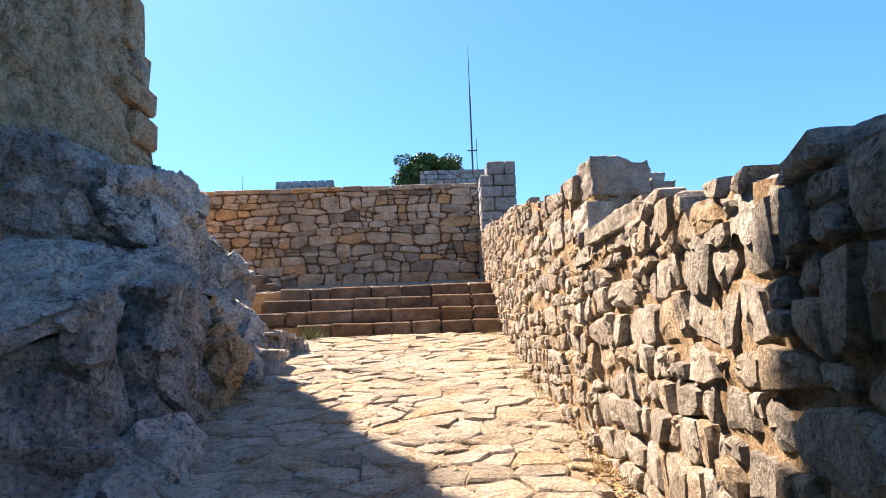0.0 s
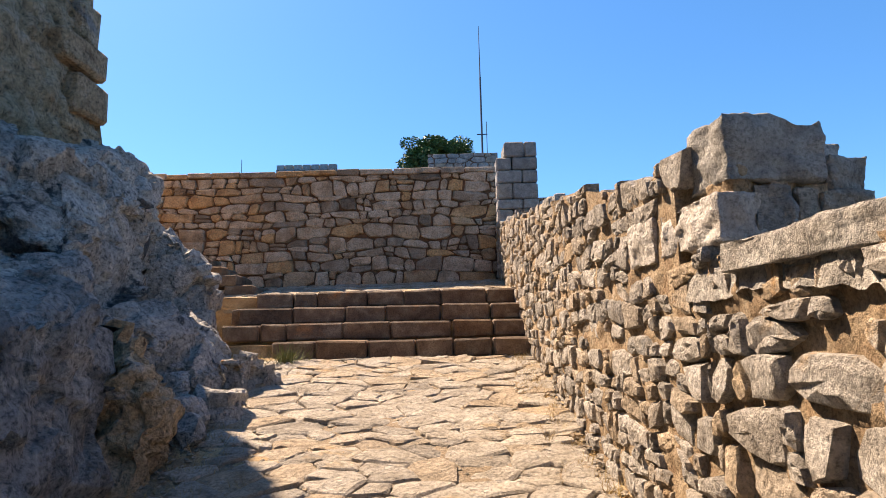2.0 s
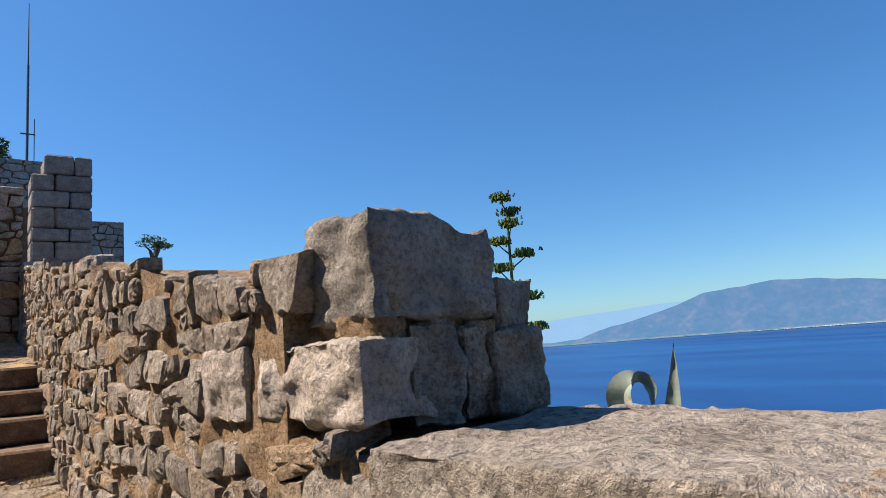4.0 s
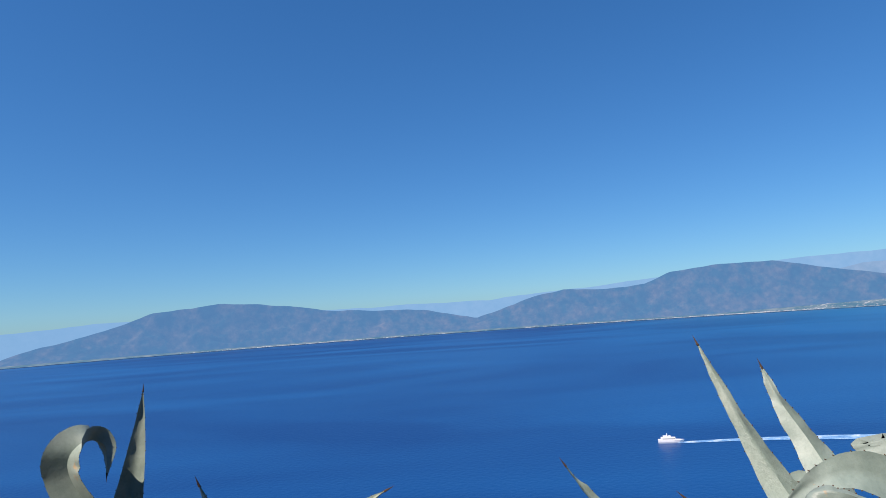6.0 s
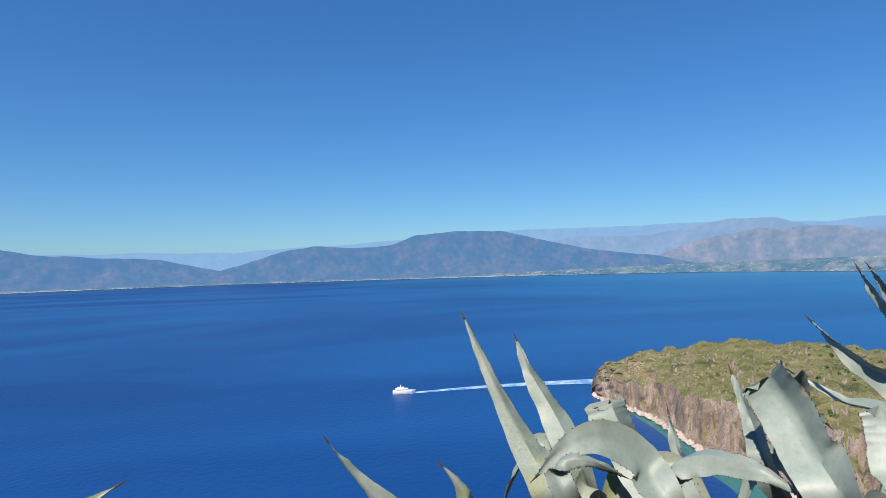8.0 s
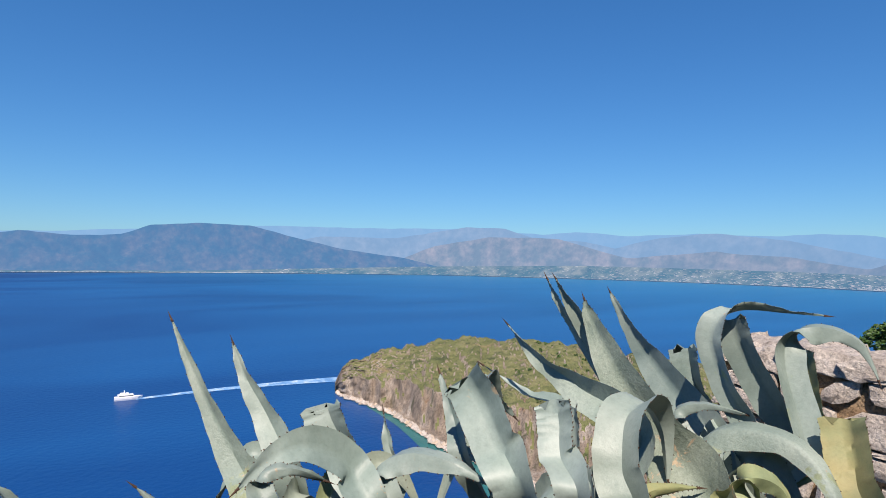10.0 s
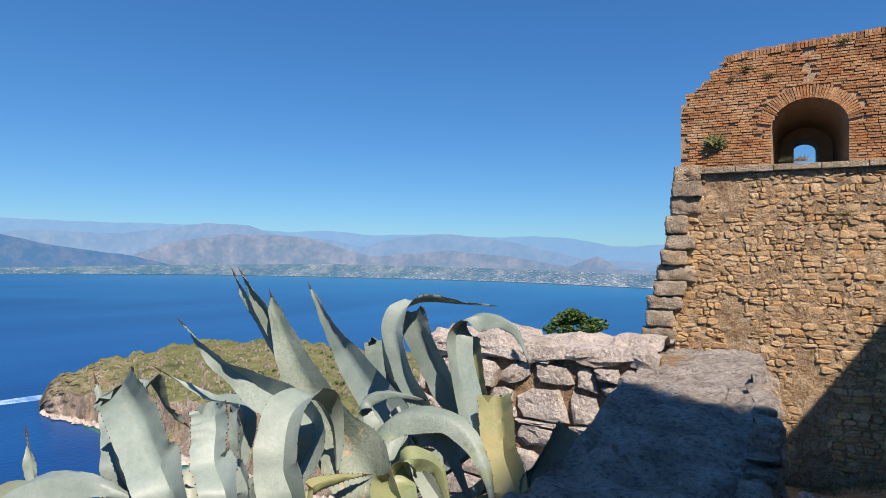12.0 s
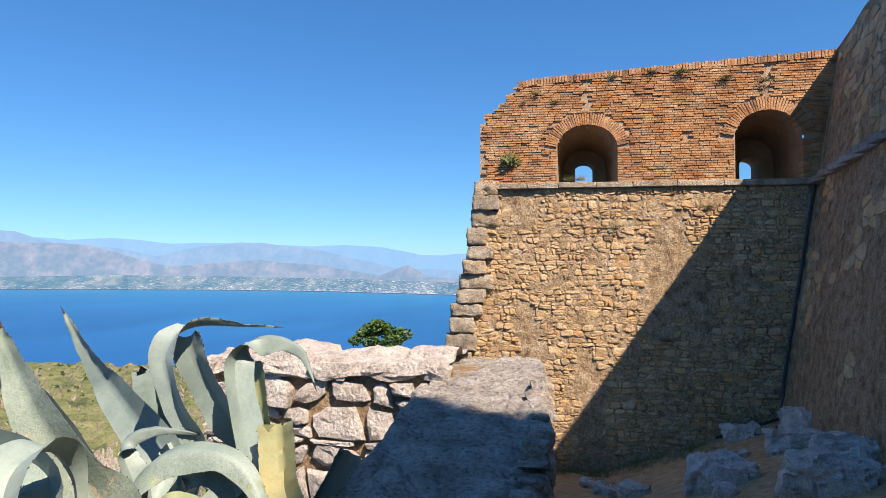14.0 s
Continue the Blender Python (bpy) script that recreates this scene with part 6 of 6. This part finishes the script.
def rubble_house(name, x0, x1, y, z0, z1, depth, label, teeth=0):
    ob = base(name, (x0, y, z0), label, "wall", "structure")
    w, h = x1 - x0, z1 - z0
    part("wall_body", *box(0, w, 0.02, depth, 0, h), M_MORTAR_BROWN, ob)
    rr = random.Random(int(abs(x0) * 100))
    for cu, cv, poly in cells(rr, 0, w, max(0, h - 1.2), h, 0.3, 0.17, 0.2):
        c, vs, fs = stone(rr, cu, cv, poly, lambda u, v, d: (u, -d, v), joint=0.01, bulge=0.025, deep=0.05)
        part("stone", vs, fs, M_ASHLAR, ob, at=c)
    for i in range(teeth):
        part("merlon", *box(w * i / teeth + 0.03, w * (i + 1) / teeth - 0.03, 0.0, 0.3, h, h + 0.22), M_ASHLAR, ob)
    return ob


rubble_house("far_wall", -0.65, 1.5, 20.0, 4.0, 7.3, 0.5, "low grey rubble wall beyond the back wall")
rubble_house("far_parapet", -8.2, -5.3, 30.0, 6.0, 9.75, 0.8, "distant stone parapet with narrow merlons", 7)
rubble_house("far_bastion", 2.5, 3.3, 20.0, 3.0, 5.85, 1.2, "distant grey rubble bastion")
bush("bush", Vector((3.9, 19.5, 5.2)), (0.5, 0.4, 0.28), 900, 0.035, 31, "low green shrub on the far bastion", 0.3)


def thin_pole(at, h):
    m = base("antenna", at, "thin dark antenna rod beyond the wall", "antenna")
    vs = [(math.cos(t) * r, math.sin(t) * r, z) for r, z in ((0.03, 0.0), (0.015, h)) for t in (0, 2.09, 4.19)]
    part("rod", vs, [(0, 1, 4, 3), (1, 2, 5, 4), (2, 0, 3, 5), (3, 4, 5)], M_METAL, m)


thin_pole((-9.5, 29.0, 6.0), 4.0)


def flower_stalk(at, height):
    """A flowering agave stem: candelabra arms with green bud clusters."""
    ob = base("agave_flower_stalk", at, "tall agave flower stalk with green bud clusters", "plant")
    rr = random.Random(6)
    def limb(a, b, r0, r1):
        d = (b - a).normalized()
        s = d.cross(Vector((0.3, 0.9, 0.1))).normalized()
        u = d.cross(s)
        vs = [c + (s * math.cos(t) + u * math.sin(t)) * r for c, r in ((a, r0), (b, r1)) for t in (0, 1.26, 2.51, 3.77, 5.03)]
        return vs, [(i, (i + 1) % 5, 5 + (i + 1) % 5, 5 + i) for i in range(5)]
    part("stem", *limb(Vector((0, 0, 0)), Vector((0.08, 0, height)), 0.045, 0.015), M_LEAF, ob)
    n = 10
    for k in range(n):
        z = height * (0.42 + 0.58 * k / (n - 1))
        a = k * 2.4
        reach = (0.42 - 0.34 * k / (n - 1)) * rr.uniform(0.8, 1.1)
        c = Vector((0.08 * z / height, 0, z))
        e = c + Vector((math.cos(a) * reach, math.sin(a) * reach, 0.16))
        arm = part("arm", *limb(c, e, 0.014, 0.008), M_BARK, ob)
        pcs = []
        for _ in range(110):
            q = e + Vector((rr.gauss(0, 0.075), rr.gauss(0, 0.075), rr.uniform(0, 0.09)))
            pcs.append(limb(q, q + Vector((rr.gauss(0, 0.015), rr.gauss(0, 0.015), 0.05)), 0.017, 0.01))
        tagged(part("flower_head", *joined(pcs), M_BUD, arm, "yellow-green flower buds"), kind="stuff")


M_BUD = material("agave_bud", [(0.07, 0.12, 0.03), (0.14, 0.2, 0.06)], 12, bump=0.1, vary=0.3, island=True)
flower_stalk((6.42, 8.95, 0.6), 3.32)

# wake behind the yacht: foam and two side waves
M_FOAM = material("wake_foam", [(0.03, 0.15, 0.4), (0.2, 0.38, 0.6), (0.65, 0.73, 0.8)], 0.12, rough=0.6, bump=0.1, bump_scale=1.0, fine=0.3)


def wake_pt(a, b):
    r = 494 + 46 * a
    az = -104.0 - 19.0 * a
    p = bearing(az, r + (b - 0.5) * (5.0 + 16 * a))
    return (p.x, p.y, SEA + 0.12)


v, f = grid(80, 4, wake_pt)
thing("wake", v, f, M_FOAM, "white foaming wake trailing behind the yacht", "wake", "structure")

# coastal towns as far blocks
rt = random.Random(15)
pieces = []
for _ in range(2600):
    az = rt.choice((rt.gauss(-166, 5), rt.gauss(-152, 9), rt.uniform(-176, -92), rt.gauss(-73, 4), rt.gauss(-108, 6)))
    if not -180 < az < -55:
        continue
    b = rt.random() ** 1.8 * (1.0 if az < -115 else 0.25)
    p = plain_at(az, max(0.02, b))
    s = rt.uniform(1.5, 7)
    pieces.append(box(p.x - s, p.x + s, p.y - s, p.y + s, p.z - 1, p.z + rt.uniform(0.1, 0.8)))
v, f = joined(pieces)
# The houses' emission is painted haze that keeps them pale; they hold no lamps.
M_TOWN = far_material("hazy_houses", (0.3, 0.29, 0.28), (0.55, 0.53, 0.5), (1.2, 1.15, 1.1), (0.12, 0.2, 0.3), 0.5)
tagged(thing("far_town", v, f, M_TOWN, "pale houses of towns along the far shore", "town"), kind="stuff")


# ---- dry grass and small plants ----
M_STRAW = material("dry_grass", [(0.4, 0.28, 0.12), (0.55, 0.42, 0.2)], 8, bump=0.05, vary=0.3, island=True)
M_HERB = material("wall_herb", [(0.1, 0.12, 0.04), (0.22, 0.22, 0.09)], 8, bump=0.05, vary=0.3, island=True)


def blades(rr, n, spread, h, up=1.0):
    vs, fs = [], []
    for _ in range(n):
        a = rr.uniform(0, 6.28)
        r = abs(rr.gauss(0, spread))
        p = Vector((math.cos(a) * r, math.sin(a) * r, 0))
        t = p + Vector((rr.gauss(0, 0.6), rr.gauss(0, 0.6), up)).normalized() * h * rr.uniform(0.5, 1.2)
        s = Vector((rr.gauss(0, 1), rr.gauss(0, 1), 0)).normalized() * h * 0.025
        k = len(vs)
        vs += [p - s, p + s, t]
        fs.append((k, k + 1, k + 2))
    return vs, fs


rr = random.Random(23)
pieces = []
for _ in range(420):
    side = rr.random()
    y = rr.uniform(0.2, 7.0)
    x = face_x(y) - 0.06 - abs(rr.gauss(0, 0.07)) if side < 0.45 else -1.6 + 0.25 * math.sin(y * 1.7) + rr.gauss(-0.05, 0.16)
    vs, fs = blades(rr, 16, 0.05, rr.uniform(0.04, 0.09), 0.8)
    pieces.append(([Vector(v) + Vector((x, y, ground_z(y) - 0.005)) for v in vs], fs))
v, f = joined(pieces)
tagged(thing("dry_grass", v, f, M_STRAW, "dry straw-coloured grass along the edges of the ramp", "grass"), kind="stuff")
pieces = []
for _ in range(4200):
    side = rr.random()
    y = rr.uniform(0.0, 7.0)
    x = face_x(y) - 0.03 - abs(rr.gauss(0, 0.09)) if side < 0.25 else -1.6 + 0.25 * math.sin(y * 1.7) + rr.gauss(0.0, 0.25) if side < 0.5 else rr.uniform(-1.6, 0.55)
    s = rr.uniform(0.006, 0.028)
    vs, fs = (lambda q: ([(x + a * s, y + b * s, ground_z(y) + c * s * 0.6) for a, b, c in q], [(0, 1, 2), (0, 2, 3), (0, 3, 4), (0, 4, 1), (5, 2, 1), (5, 3, 2), (5, 4, 3), (5, 1, 4)]))(
        [(rr.uniform(-0.3, 0.3), 0, 1), (1, rr.uniform(-0.3, 0.3), 0.2), (0, 1, rr.uniform(0, 0.4)), (-1, rr.uniform(-0.3, 0.3), 0.1), (0, -1, rr.uniform(0, 0.4)), (0, 0, -0.6)])
    pieces.append((vs, fs))
v, f = joined(pieces)
tagged(thing("gravel", v, f, M_PAVE_JOINED, "loose pale gravel along the ramp edges", "gravel"), kind="stuff")
for x, y, z, n, h, mt in ((0.55, 1.95, 0.5, 220, 0.14, M_HERB), (-1.5, 6.9, 1.5, 160, 0.2, M_HERB), (-1.75, 6.75, 1.45, 160, 0.2, M_STRAW)):
    ob = base("grass_tuft", (x, y, z), "small dry tuft growing at the wall foot", "plant")
    part("stalk_clump", *blades(rr, n, h * 0.4, h, 0.8), mt, ob)
for x, z, n, h in ((1.55, 5.25, 255, 0.22), (-0.2, 4.62, 200, 0.22), (0.1, 4.62, 160, 0.2), (-3.2, 3.9, 120, 0.22), (-1.0, 3.4, 120, 0.2), (-2.2, 0.7, 160, 0.25), (0.9, 6.8, 120, 0.22), (0.4, 6.6, 90, 0.18), (-1.0, 7.15, 110, 0.2),
                   (-2.6, 7.2, 160, 0.25), (-3.6, 7.0, 140, 0.22), (-4.5, 6.9, 140, 0.25), (1.2, 6.6, 90, 0.16), (-1.9, 7.25, 120, 0.2)):
    ob = base("wall_plant", (x, BY + 0.03, z), "small dry plant rooted in the fortress wall", "plant", group="plants on the fortress wall")
    vs, fs = blades(rr, n, h * 0.4, h, 0.3)
    part("stalk_clump", [(v[0], abs(v[1]) * 0.6, v[2] - (0.25 if n > 250 else 0.0) * rr.random()) for v in map(tuple, vs)], fs, M_HERB if n != 200 else M_STRAW, ob)

pieces = []
for _ in range(260):
    x, y = rr.uniform(-3.0, 1.2), BY + 0.1 + abs(rr.gauss(0, 0.7))
    vs, fs = blades(rr, 18, 0.12, rr.uniform(0.08, 0.2), 0.8)
    pieces.append(([Vector(v) + Vector((x, y, land_z(x, y) - 0.02)) for v in vs], fs))
v, f = joined(pieces)
tagged(thing("green_grass", v, f, M_HERB, "green weeds and grass along the foot of the fortress", "grass"), kind="stuff")

# black cable down the corner of the fortress
pv = []
pf = []
line = [(castle_x(BY + 0.1, z) + 0.06, BY + 0.1, z) for z in (4.4, 3.2, 2.0, 0.8, -0.1)] + [(x, BY + 0.2, land_z(x, BY + 0.2) + 0.05) for x in (-4.7, -4.0, -3.3)]
for i, q in enumerate(line):
    pv += [Vector(q) + Vector((math.cos(t) * 0.04, math.sin(t) * 0.02, math.sin(t) * 0.04)) for t in (0, 1.05, 2.09, 3.14, 4.19, 5.24)]
    if i:
        pf += [((i - 1) * 6 + j, (i - 1) * 6 + (j + 1) % 6, i * 6 + (j + 1) % 6, i * 6 + j) for j in range(6)]
thing("cable", pv, pf, M_METAL, "black cable running down the corner of the fortress", "cable")
